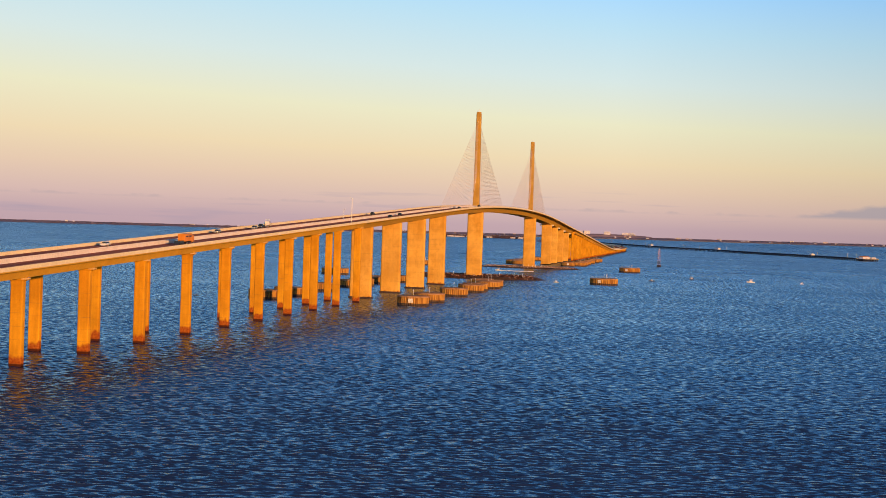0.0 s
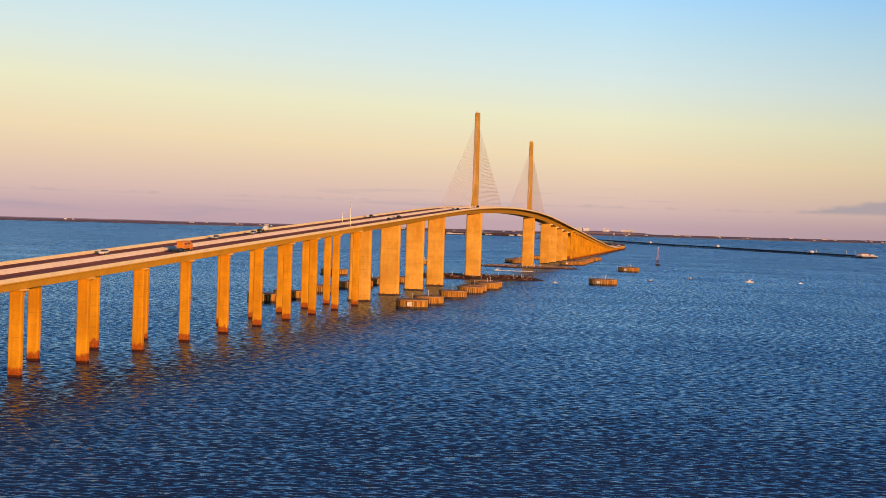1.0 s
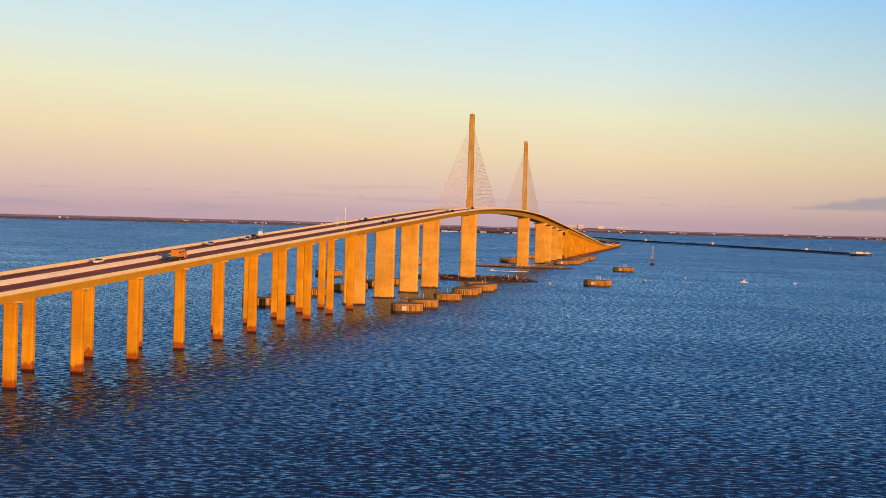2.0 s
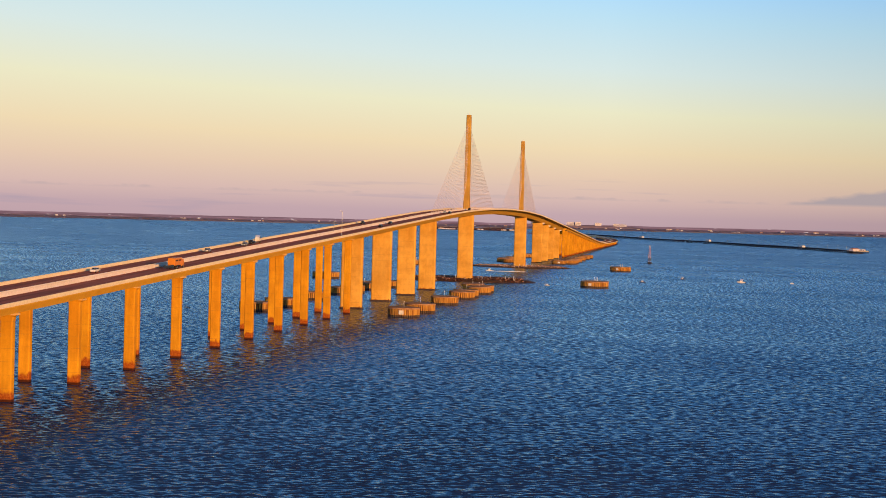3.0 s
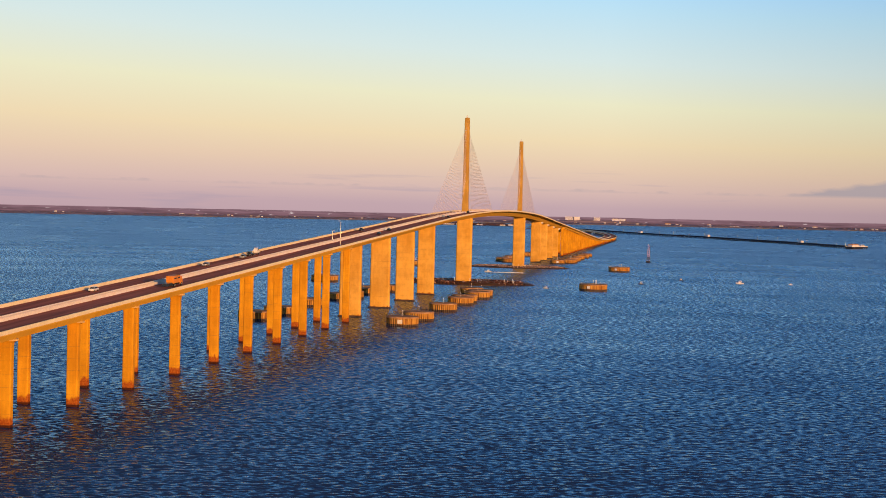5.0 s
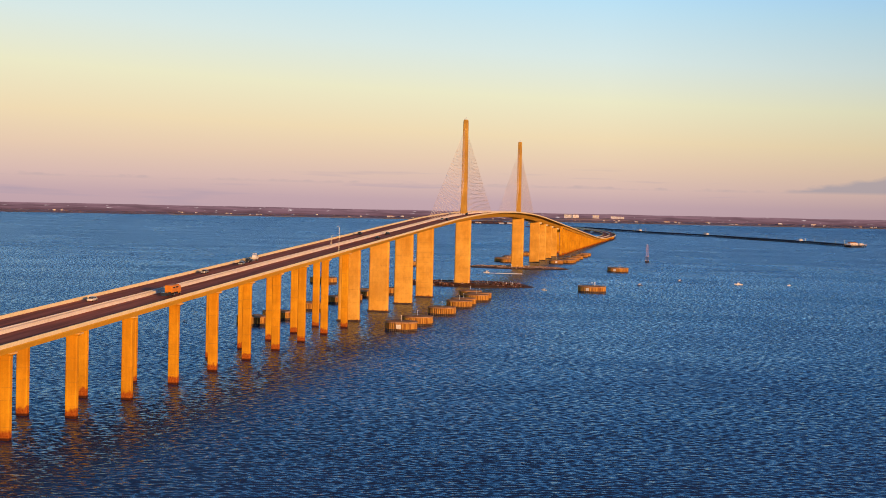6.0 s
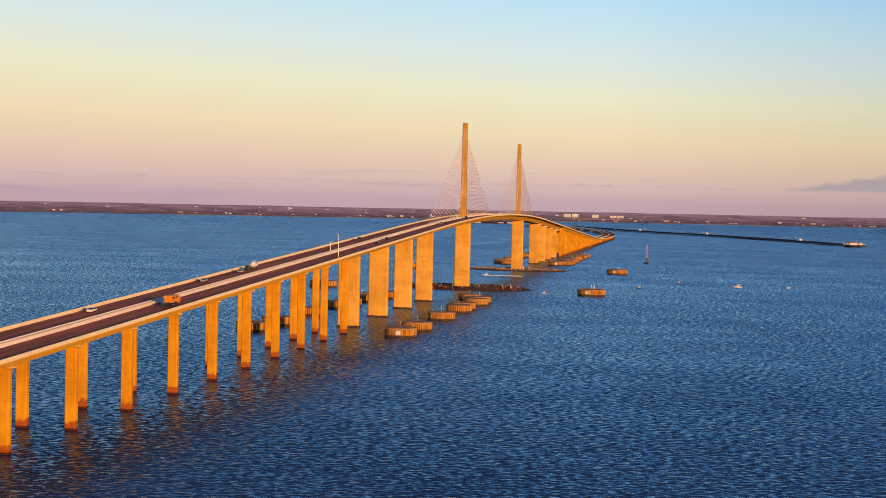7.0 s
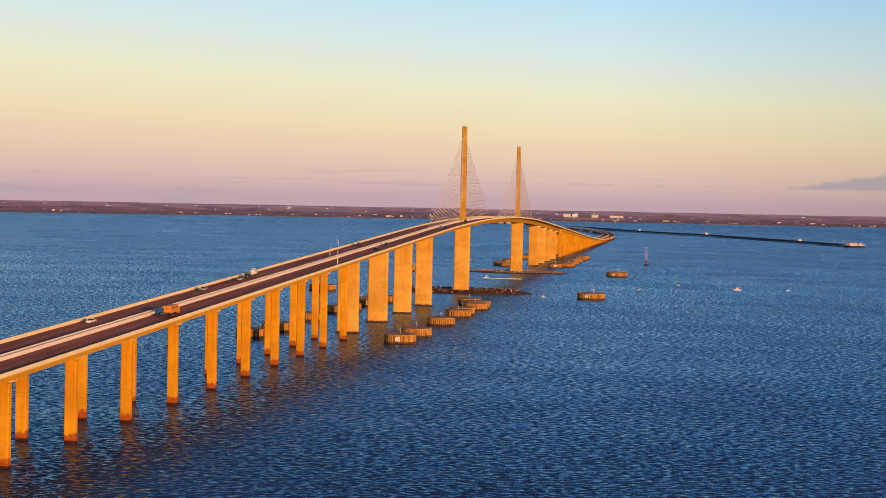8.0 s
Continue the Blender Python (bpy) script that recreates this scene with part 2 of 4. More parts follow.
def sea():
    m, n, l, bsdf = blank("sea_water")
    patches = ranged(n, l, noise_at(n, l, 0.007, (1, 2.0, 1), 4), 0.35, 0.65)
    geo, split = n.new("ShaderNodeNewGeometry"), n.new("ShaderNodeSeparateXYZ")
    l.new(geo.outputs["Position"], split.inputs[0])

    def facets(scale, stretch, detail, slope, eye_bias):
        """Small wind facets: a slope in x and y, by place, on top of the larger waves."""
        mapping, tex = n.new("ShaderNodeMapping"), n.new("ShaderNodeTexNoise")
        mapping.inputs["Scale"].default_value, mapping.inputs["Rotation"].default_value = stretch, (0, 0, radians(8))
        tex.inputs["Scale"].default_value, tex.inputs["Detail"].default_value, tex.inputs["Roughness"].default_value = scale, detail, 0.58
        l.new(geo.outputs["Position"], mapping.inputs[0])
        l.new(mapping.outputs[0], tex.inputs["Vector"])
        shift, size = n.new("ShaderNodeVectorMath"), n.new("ShaderNodeVectorMath")
        shift.operation, size.operation = "SUBTRACT", "MULTIPLY"
        # slopes are biased to face the camera, to fit its view of the waves
        shift.inputs[1].default_value, size.inputs[1].default_value = (0.5 + eye_bias, 0.5 + eye_bias * 0.2, 0.5), (slope, slope, 0)
        l.new(tex.outputs["Color"], shift.inputs[0])
        l.new(shift.outputs[0], size.inputs[0])
        return size.outputs[0]

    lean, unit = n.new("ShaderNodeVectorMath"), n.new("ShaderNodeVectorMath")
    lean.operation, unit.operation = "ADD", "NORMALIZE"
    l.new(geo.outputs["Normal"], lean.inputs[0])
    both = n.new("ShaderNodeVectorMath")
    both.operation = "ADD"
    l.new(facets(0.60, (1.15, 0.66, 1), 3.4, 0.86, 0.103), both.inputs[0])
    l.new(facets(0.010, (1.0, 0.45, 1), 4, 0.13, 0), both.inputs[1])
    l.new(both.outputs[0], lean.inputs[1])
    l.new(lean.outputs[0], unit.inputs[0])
    # a dark blue body under a bluish gloss that grows towards grazing
    n.remove(bsdf)
    body, gloss, rim, mixed = n.new("ShaderNodeBsdfDiffuse"), n.new("ShaderNodeBsdfGlossy"), n.new("ShaderNodeFresnel"), n.new("ShaderNodeMixShader")
    gloss.inputs["Color"].default_value, rim.inputs["IOR"].default_value = (0.60, 0.785, 0.92, 1), 1.30
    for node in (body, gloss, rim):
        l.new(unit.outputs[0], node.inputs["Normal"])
    l.new(blend(n, l, patches, (0.018, 0.037, 0.120), (0.023, 0.046, 0.145)), body.inputs["Color"])
    l.new(rim.outputs[0], mixed.inputs[0])
    l.new(body.outputs[0], mixed.inputs[1])
    l.new(gloss.outputs[0], mixed.inputs[2])
    l.new(mixed.outputs[0], n["Material Output"].inputs["Surface"])
    # roughness grows along x, away from the camera, standing in for far waves
    roughen = n.new("ShaderNodeMath")
    roughen.operation = "ADD"
    l.new(ranged(n, l, split.outputs["X"], -800, 1000, 0.14, 0.27), roughen.inputs[0])
    l.new(ranged(n, l, patches, 0, 1, 0.0, 0.06), roughen.inputs[1])
    l.new(roughen.outputs[0], gloss.inputs["Roughness"])
    return m


def riprap(name, dark, middle, pale):
    """Broken rock: each stone has its own tone, some of them pale."""
    m, n, l, bsdf = blank(name)
    stone = n.new("ShaderNodeNewGeometry").outputs["Random Per Island"]
    fine = noise_at(n, l, 1.6, (1, 1, 1), 6)
    c = blend(n, l, ranged(n, l, stone, 0.0, 0.75), dark, middle)
    c = blend(n, l, ranged(n, l, stone, 0.78, 0.95), c, pale)
    c = blend(n, l, 0.5, c, blend(n, l, ranged(n, l, fine, 0.3, 0.7), (0.45, 0.45, 0.45), (1.0, 1.0, 1.0)), "MULTIPLY")
    l.new(c, bsdf.inputs["Base Color"])
    bsdf.inputs["Roughness"].default_value, bsdf.inputs["Specular IOR Level"].default_value = 0.9, 0.2
    bumped(n, l, bsdf, fine, 0.6, 0.05)
    return m


def plain(name, colour, rough=0.5, metal=0.0):
    return surface(name, colour, tuple(v * 0.82 for v in colour), rough, 3.0, 0.4, (1, 1, 1), metal, 0)


M_WATER = sea()
M_PIER = pier_concrete("ochre_pier_concrete", (0.76, 0.395, 0.022), (0.68, 0.325, 0.018))
M_WALL = pier_concrete("sandy_pier_concrete", (0.80, 0.485, 0.11), (0.68, 0.38, 0.065), 3.4, 0.15, -0.7)
M_PYLON = pier_concrete("pylon_concrete", (0.62, 0.41, 0.11), (0.50, 0.31, 0.07), 4.5, 0.30, -3.0)
M_GIRDER = surface("ochre_girder_concrete", (0.72, 0.405, 0.04), (0.64, 0.35, 0.035), 0.8, 1.2, 0.15, (1, 1, 0.5))
# sky light is put into the inner barriers' pinker base; outer ones are cream
M_BARRIER = surface("pale_barrier_concrete", (0.88, 0.82, 0.80), (0.80, 0.74, 0.72), 0.8, 2.0, 0.2)
M_FASCIA = surface("cream_parapet_concrete", (0.88, 0.785, 0.57), (0.80, 0.705, 0.50), 0.8, 2.0, 0.2)
# the sun on the pier-head ledges is put into this paler base
M_LEDGE = plain("sunlit_ochre_ledge", (0.82, 0.56, 0.24), 0.8)
M_ROAD = surface("worn_brown_roadway", (0.54, 0.17, 0.105), (0.27, 0.085, 0.06), 0.9, 2.0, 0.42, (0.015, 1, 1))
M_FOOT = surface("wet_footing_concrete", (0.075, 0.040, 0.025), (0.035, 0.02, 0.014), 0.6, 0.8, 0.3)
# yellow paint, its base paled towards pink for haze over the stays
M_CABLE = plain("hazed_yellow_paint", (0.95, 0.80, 0.76), 0.6)
M_STEEL = plain("galvanised_steel", (0.55, 0.55, 0.54), 0.4, 0.6)
M_PILE = surface("rusty_sheet_pile", (0.60, 0.34, 0.08), (0.24, 0.10, 0.03), 0.85, 2.4, 0.9, (1, 1, 0.10))
M_CAP = surface("weathered_cap_concrete", (0.50, 0.30, 0.17), (0.30, 0.16, 0.09), 0.9, 0.8, 0.3)
M_ROCK = riprap("riprap_rock", (0.03, 0.014, 0.014), (0.15, 0.06, 0.045), (0.52, 0.36, 0.30))
M_PALE_ROCK = riprap("pale_riprap_rock", (0.10, 0.055, 0.045), (0.50, 0.34, 0.29), (0.74, 0.56, 0.50))
M_FOAM = plain("white_foam", (0.82, 0.84, 0.86), 0.7)
M_WHITE = plain("white_paint", (0.82, 0.84, 0.88), 0.4)
M_RED = plain("pale_lilac_red_paint", (0.58, 0.34, 0.42), 0.5)
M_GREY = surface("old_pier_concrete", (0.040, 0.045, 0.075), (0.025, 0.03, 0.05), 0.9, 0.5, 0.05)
M_ROOF = plain("terracotta_roof", (0.60, 0.28, 0.14), 0.7)
# far land and trees: mauve haze is put into their base colours
M_LAND = surface("hazy_shore_scrub", (0.25, 0.205, 0.30), (0.30, 0.24, 0.33), 0.95, 0.05, 0.012)
M_TREE = surface("hazy_foliage", (0.21, 0.175, 0.26), (0.26, 0.21, 0.30), 0.95, 0.15, 0.03)
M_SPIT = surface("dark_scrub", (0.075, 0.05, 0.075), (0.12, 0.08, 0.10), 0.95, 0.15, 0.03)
M_SAND = surface("beach_sand", (0.55, 0.47, 0.38), (0.45, 0.38, 0.30), 0.9, 0.5, 0.1)
# pale stucco, its base shifted bluish to stand for whitening haze
M_HOUSE = plain("hazy_stucco", (0.74, 0.76, 0.90), 0.7)
M_GLASS = plain("dark_glazing", (0.03, 0.035, 0.045), 0.12)
M_TYRE = plain("black_rubber", (0.02, 0.02, 0.02), 0.8)
M_ORANGE = plain("orange_truck_paint", (0.78, 0.27, 0.012), 0.5)
M_BLACK = plain("black_car_paint", (0.02, 0.02, 0.025), 0.25)
M_SILVER = plain("silver_car_paint", (0.45, 0.45, 0.46), 0.3, 0.4)
M_BLUE = plain("dark_blue_hull", (0.07, 0.12, 0.28), 0.3)


# ---- mesh helpers ----
def link_mesh(name, verts, faces, material, parent=None, label=""):
    me = bpy.data.meshes.new(name)
    me.from_pydata([tuple(v) for v in verts], [], faces)
    me.materials.append(material)
    me.update()
    ob = new(name, me)
    ob.parent = parent
    return tagged(ob, label)


def part(name, bm, material, parent=None, label="", bevel=0.0):
    if bevel:
        bmesh.ops.bevel(bm, geom=[e for e in bm.edges], offset=bevel, segments=1, affect="EDGES")
    bmesh.ops.recalc_face_normals(bm, faces=bm.faces)
    me = bpy.data.meshes.new(name)
    bm.to_mesh(me)
    bm.free()
    me.materials.append(material)
    ob = new(name, me)
    ob.parent = parent
    return tagged(ob, label)


def add_box(bm, lo, hi, taper=1.0, taper_y=None):
    """A block; its top is narrowed by taper."""
    ty = taper if taper_y is None else taper_y
    cx, cy = (lo[0] + hi[0]) / 2, (lo[1] + hi[1]) / 2
    v = []
    for z, sx, sy in ((lo[2], 1, 1), (hi[2], taper, ty)):
        for x, y in ((lo[0], lo[1]), (hi[0], lo[1]), (hi[0], hi[1]), (lo[0], hi[1])):
            v.append(bm.verts.new((cx + (x - cx) * sx, cy + (y - cy) * sy, z)))
    for f in ((3, 2, 1, 0), (4, 5, 6, 7), (0, 1, 5, 4), (1, 2, 6, 5), (2, 3, 7, 6), (3, 0, 4, 7)):
        bm.faces.new([v[i] for i in f])
    return bm


def add_rings(bm, rings):
    """A closed skin over rings of points, capped at both ends."""
    rows = [[bm.verts.new(p) for p in ring] for ring in rings]
    k = len(rows[0])
    for a, b in zip(rows, rows[1:]):
        for i in range(k):
            bm.faces.new((a[i], a[(i + 1) % k], b[(i + 1) % k], b[i]))
    bm.faces.new(rows[0][::-1])
    bm.faces.new(rows[-1])
    return bm


def add_rod(bm, a, b, r, r2=None, sides=6):
    a, b = Vector(a), Vector(b)
    d = (b - a).normalized()
    u = d.orthogonal().normalized()
    w = d.cross(u)
    turn = [(math.cos(2 * math.pi * i / sides), math.sin(2 * math.pi * i / sides)) for i in range(sides)]
    return add_rings(bm, [[p + (u * c + w * s) * q for c, s in turn] for p, q in ((a, r), (b, r if r2 is None else r2))])


def rounded(cx, cy, wx, wy, corner, z):
    """A rectangle with rounded corners, at height z."""
    pts = []
    for qx, qy, start in ((1, 1, 0), (-1, 1, 90), (-1, -1, 180), (1, -1, 270)):
        for a in (0, 22.5, 45, 67.5, 90):
            t = radians(start + a)
            pts.append((cx + qx * (wx / 2 - corner) + corner * math.cos(t), cy + qy * (wy / 2 - corner) + corner * math.sin(t), z))
    return pts


def empty(name, at=(0, 0, 0)):
    ob = new(name)
    ob.location = at
    return ob


def spline(points, step):
    """A smooth line through points, cut into short pieces."""
    out = []
    for i in range(len(points) - 1):
        p0, p1, p2, p3 = (Vector(points[min(max(j, 0), len(points) - 1)]) for j in (i - 1, i, i + 1, i + 2))
        k = max(1, round((p2 - p1).length / step))
        for j in range(k):
            t = j / k
            out.append(0.5 * (2 * p1 + (p2 - p0) * t + (2 * p0 - 5 * p1 + 4 * p2 - p3) * t * t + (3 * p1 - p0 - 3 * p2 + p3) * t ** 3))
    return out + [Vector(points[-1])]


# ---- water: one sheet to the far shore ----
EYE_X, EYE_Y = -1128.4, -177.8
SHORE_R = 4800.0


def shore_lift(angle):
    """How far the sheet has risen at the far shore, by the bearing in degrees."""
    return min(26.0, max(12.0, 13 + (26 - angle) * 0.36))


def water_z(x, y):
    """The bay is level; the far shore is set nearer than it lies, so the sheet lifts a little there to fit the camera's
    view.
    """
    u = (math.hypot(x - EYE_X, y - EYE_Y) - 3600) / 1200
    return shore_lift(math.degrees(math.atan2(y - EYE_Y, x - EYE_X))) * max(0.0, u) ** 1.5


WIND = 196.0           # degrees, the way the waves run


STEEP = 0.10           # the waves' usual slope


def wave_heights(x, y, rows, cell):
    """The sum of many short-crested wind waves, a few metres long."""
    rng = np.random.default_rng(4)
    x, y, cell = x.astype(np.float32), y.astype(np.float32), cell.astype(np.float32)
    h = np.zeros_like(x)
    gust = 0.92 + 0.12 * np.sin(x * 0.011 + 1.3 * np.sin(y * 0.017)) * np.sin(y * 0.009 + x * 0.004)
    for i in range(90):
        length = 0.8 * 1.028 ** i * rng.uniform(0.95, 1.05)
        angle = radians(WIND + rng.normal(0, 24))
        shift = rng.uniform(0, 6.28)
        last = int(np.searchsorted(cell[:, 0], length / 1.3))
        if last == 0:
            continue
        k = 2 * math.pi / length
        phase = np.float32(k * math.cos(angle)) * x[:last] + np.float32(k * math.sin(angle)) * y[:last] + np.float32(shift)
        fade = np.clip((length / cell[:last] - 1.3) / 0.9, 0.0, 1) * np.float32(min(1.0, length / 1.5) * min(1.0, 1.9 / length) ** 2.0)
        s = np.sin(phase + np.float32(0.6) * np.sin(phase * np.float32(0.13) + i))
        h[:last] += fade * np.float32(length / (2 * math.pi)) * (s + np.float32(0.25) * (s * s - np.float32(0.5)))
    near = (rows > 160) & (rows < 420)
    slope = np.std((np.gradient(h, axis=0) / np.gradient(rows)[:, None])[near])
    return h * gust * np.float32(STEEP / slope)


def build_water():
    radii = [0.0, 60.0, 110.0]
    while radii[-1] < 4985:
        r = radii[-1]
        radii.append(r + (max(0.4, r * 0.0018) if r < 2400 else r * 0.003 if r < 3600 else r * 0.006))
    fine = np.arange(-9.5, 29.51, 0.07)
    turn = np.concatenate([fine, np.arange(31, 349, 4.0)])
    k, rows = len(turn), np.array(radii[1:])
    r, a = np.meshgrid(rows, np.radians(turn), indexing="ij")
    x, y = EYE_X + r * np.cos(a), EYE_Y + r * np.sin(a)
    cell = np.maximum(np.gradient(rows)[:, None], r * radians(0.07))
    inside = np.clip(np.minimum(np.degrees(a) + 9.5, 29.5 - np.degrees(a)) / 1.0, 0, 1) * np.clip((r - 110) / 30, 0, 1) * np.clip((4600 - r) / 700, 0, 1)
    lift = np.clip(13 + (26 - (np.degrees(a) + 180) % 360 + 180) * 0.36, 12, 26)
    z = lift * np.maximum(0, (r - 3600) / 1200) ** 1.5 + np.concatenate([wave_heights(x[:, :len(fine)], y[:, :len(fine)], rows, cell[:, :len(fine)]), np.zeros((len(rows), k - len(fine)))], 1) * inside
    verts = np.concatenate([[[EYE_X, EYE_Y, 0.0]], np.stack([x, y, z], -1).reshape(-1, 3)])
    n = len(rows)
    i, j = np.meshgrid(np.arange(n - 1), np.arange(k), indexing="ij")
    jn = (j + 1) % k
    quads = np.stack([1 + i * k + j, 1 + (i + 1) * k + j, 1 + (i + 1) * k + jn, 1 + i * k + jn], -1).reshape(-1, 4)
    me = bpy.data.meshes.new("water")
    fan = np.stack([np.zeros(k, int), 1 + np.arange(k), 1 + (np.arange(k) + 1) % k], -1)
    corners = np.concatenate([fan.ravel(), quads.ravel()]).astype(np.int32)
    starts = np.concatenate([np.arange(k) * 3, 3 * k + np.arange(len(quads)) * 4]).astype(np.int32)
    me.vertices.add(len(verts))
    me.vertices.foreach_set("co", verts.astype(np.float32).ravel())
    me.loops.add(len(corners))
    me.loops.foreach_set("vertex_index", corners)
    me.polygons.add(len(starts))
    me.polygons.foreach_set("loop_start", starts)
    me.materials.append(M_WATER)
    me.update(calc_edges=True)
    me.validate()
    me.shade_smooth()
    return tagged(new("water", me), "blue bay water with small wind waves", "water", kind="structure")


build_water()

# ---- the bridge ----
bridge = tagged(empty("cable_stayed_bridge"), "ochre concrete cable-stayed bridge on tall piers across a bay", "bridge")
MID = 182.9            # the middle of the main span; the pylons stand at 0 and 365.8
GRADE, CURVE, CREST = 0.0412, 355.0, 59.2
RAIL = 1.05            # height of the barriers
EDGE = 14.2            # half the width of the deck
FAR_LINE = spline([(1850, 0, 0), (2000, 0, 0), (2186, 6, 0), (2366, 18, 0), (2539, 35, 0), (2670, 57, 0), (2785, 87, 0), (2871, 116, 0), (2951, 153, 0), (3030, 205, 0), (3130, 290, 0)], 12)
LOW = 7.9              # barrier top over the water on the low trestle


def crest_z(x):
    u = abs(x - MID)
    return CREST - (GRADE * u * u / (2 * CURVE) if u < CURVE else GRADE * CURVE / 2 + GRADE * (u - CURVE))


def rail_z(x):
    """Top of the barriers over the straight part, with a smooth sag where it meets the low trestle."""
    z, soft = crest_z(x), 3.0
    return LOW + soft * math.log1p(math.exp(min(40, (z - LOW) / soft)))


def stations(x0, x1, step=10.0):
    """Centre, left normal and barrier height along the bridge."""
    n = max(1, round((x1 - x0) / step))
    return [((x0 + (x1 - x0) * i / n, 0.0), (0.0, 1.0), rail_z(x0 + (x1 - x0) * i / n)) for i in range(n + 1)]


def far_stations():
    out = []
    for i, p in enumerate(FAR_LINE):
        d = (FAR_LINE[min(i + 1, len(FAR_LINE) - 1)] - FAR_LINE[max(i - 1, 0)]).normalized()
        out.append(((p.x, p.y), (-d.y, d.x), rail_z(1850) + water_z(p.x, p.y)))
    return out


def loft(section, rows):
    """Carries a closed outline (across, height from the road) along the stations."""
    bm = bmesh.new()
    add_rings(bm, [[(c[0] + n[0] * y, c[1] + n[1] * y, z - RAIL + h) for y, h in section] for c, n, z in rows])
    return bm


TWIN = [(-EDGE, 0), (-1.0, 0), (-1.0, -0.3), (-4.2, -0.6), (-5.0, -2.85), (-9.8, -2.85), (-10.9, -0.6), (-EDGE, -0.3)]
WIDE = [(-EDGE, 0), (EDGE, 0), (EDGE, -0.32), (8.6, -0.9), (5.2, -4.3), (-5.2, -4.3), (-8.6, -0.9), (-EDGE, -0.32)]
ROAD = [(-13.72, 0.0), (-1.48, 0.0), (-1.48, 0.05), (-13.72, 0.05)]
RAIL_OUT = [(-EDGE, 0.0), (-EDGE, RAIL), (-13.95, RAIL), (-13.88, 0.45), (-13.72, 0.15), (-13.72, 0.0)]
RAIL_IN = [(-1.0, 0.0), (-1.0, RAIL), (-1.22, RAIL), (-1.30, 0.45), (-1.48, 0.15), (-1.48, 0.0)]


def flip(section):
    return [(-y, h) for y, h in section]


PIER_X = -424.6        # where the twin decks join the main unit
SPAN = 40.4
MAIN = [165.0, 237.6, 310.4, 384.0]


def mirror_x(x):
    return 2 * MID - x


near_x = [PIER_X - SPAN * k for k in range(0, 15)]
far_x = [mirror_x(PIER_X) + SPAN * k for k in range(0, 22)]
main_x = [PIER_X] + [-m for m in MAIN[::-1]] + [0.0]
main_x = main_x + [mirror_x(x) for x in main_x[::-1]]
for xs in (near_x[::-1], far_x):
    for a, b in zip(xs, xs[1:]):
        part("girder", loft(TWIN, stations(a + 0.03, b - 0.03)), M_GIRDER, bridge)
        part("girder", loft(flip(TWIN), stations(a + 0.03, b - 0.03)), M_GIRDER, bridge)
for a, b in zip(main_x, main_x[1:]):
    part("girder", loft(WIDE, stations(a + 0.03, b - 0.03, 8)), M_GIRDER, bridge)
trestle = stations(far_x[-1] + 0.03, 1840) + far_stations()
LOW_SLAB = [(-EDGE, 0), (-1.0, 0), (-1.0, -0.9), (-EDGE, -0.9)]
for side in (lambda s: s, flip):
    part("trestle_slab", loft(side(LOW_SLAB), trestle), M_GIRDER, bridge)
    for rows in (stations(near_x[-1], PIER_X), stations(PIER_X, mirror_x(PIER_X), 8), stations(mirror_x(PIER_X), far_x[-1]), trestle):
        part("roadway", loft(side(ROAD), rows), M_ROAD, bridge, "worn brown-grey roadway")
        part("barrier", loft(side(RAIL_OUT), rows), M_FASCIA, bridge, "pale concrete edge barrier")
        part("barrier", loft(side(RAIL_IN), rows), M_BARRIER, bridge, "pale concrete median barrier")


def column_pier(x, y, top):
    """A slim column with a flared head that carries one of the twin decks."""
    bm = bmesh.new()
    add_rings(bm, [rounded(x, y, 1.95, 3.4, 0.35, z) for z in (-2.0, top - 1.9)])
    pier = part("pier", bm, M_PIER, bridge)
    bm = bmesh.new()
    add_rings(bm, [rounded(x, y, wx, wy, 0.3, z) for wx, wy, z in ((1.95, 3.42, top - 1.9), (2.0, 3.6, top - 0.9), (2.3, 4.9, top - 0.5), (2.3, 4.9, top))])
    part("pier_head", bm, M_PIER, pier)
    out = -1 if y < 0 else 1
    bm = bmesh.new()
    lo, hi = sorted((y + out * 1.3, y + out * 2.75))
    add_box(bm, (x - 1.2, lo, top - 0.42), (x + 1.2, hi, top + 0.04))
    part("shelf", bm, M_LEDGE, pier, "pier-head ledge, paler as if sunlit")
    for dy in (-1.6, 1.6):
        bm = bmesh.new()
        add_box(bm, (x - 0.5, y + dy - 0.5, top), (x + 0.5, y + dy + 0.5, top + 0.08))
        part("bearing", bm, M_GREY, pier)
    return pier


def wall_pier(x, width, depth, top, corner):
    """A broad wall-like pier under the wide deck, on a low footing."""
    bm = bmesh.new()
    add_rings(bm, [rounded(x, 0, depth, width, corner, z) for z in (-2.0, top)])
    pier = part("pier", bm, M_WALL, bridge)
    bm = bmesh.new()
    add_rings(bm, [rounded(x, 0, depth + 1.4, width + 1.2, corner, z) for z in (-2.0, 0.9)])
    part("footing", bm, M_FOOT, pier)
    # pale blocks added on far piers, standing for bright sunlit head ends
    for side in (-1, 1) if x > 2 * MID else ():
        bm = bmesh.new()
        add_box(bm, (x - 1.2, side * 6.7 - 1.2, top - 1.7), (x + 1.2, side * 6.7 + 1.2, top - 0.1))
        part("sunlit_end_block", bm, M_BARRIER, pier, "pale block added for a sunlit pier-head end")
    return pier


for x in near_x + far_x:
    for y in (-7.4, 7.4):
        column_pier(x, y, rail_z(x) - RAIL - 2.85 - 0.08)
for m in MAIN:
    for x in (-m, mirror_x(-m)):
        wall_pier(x, 11.6, 3.4, rail_z(x) - RAIL - 4.3, 0.9)
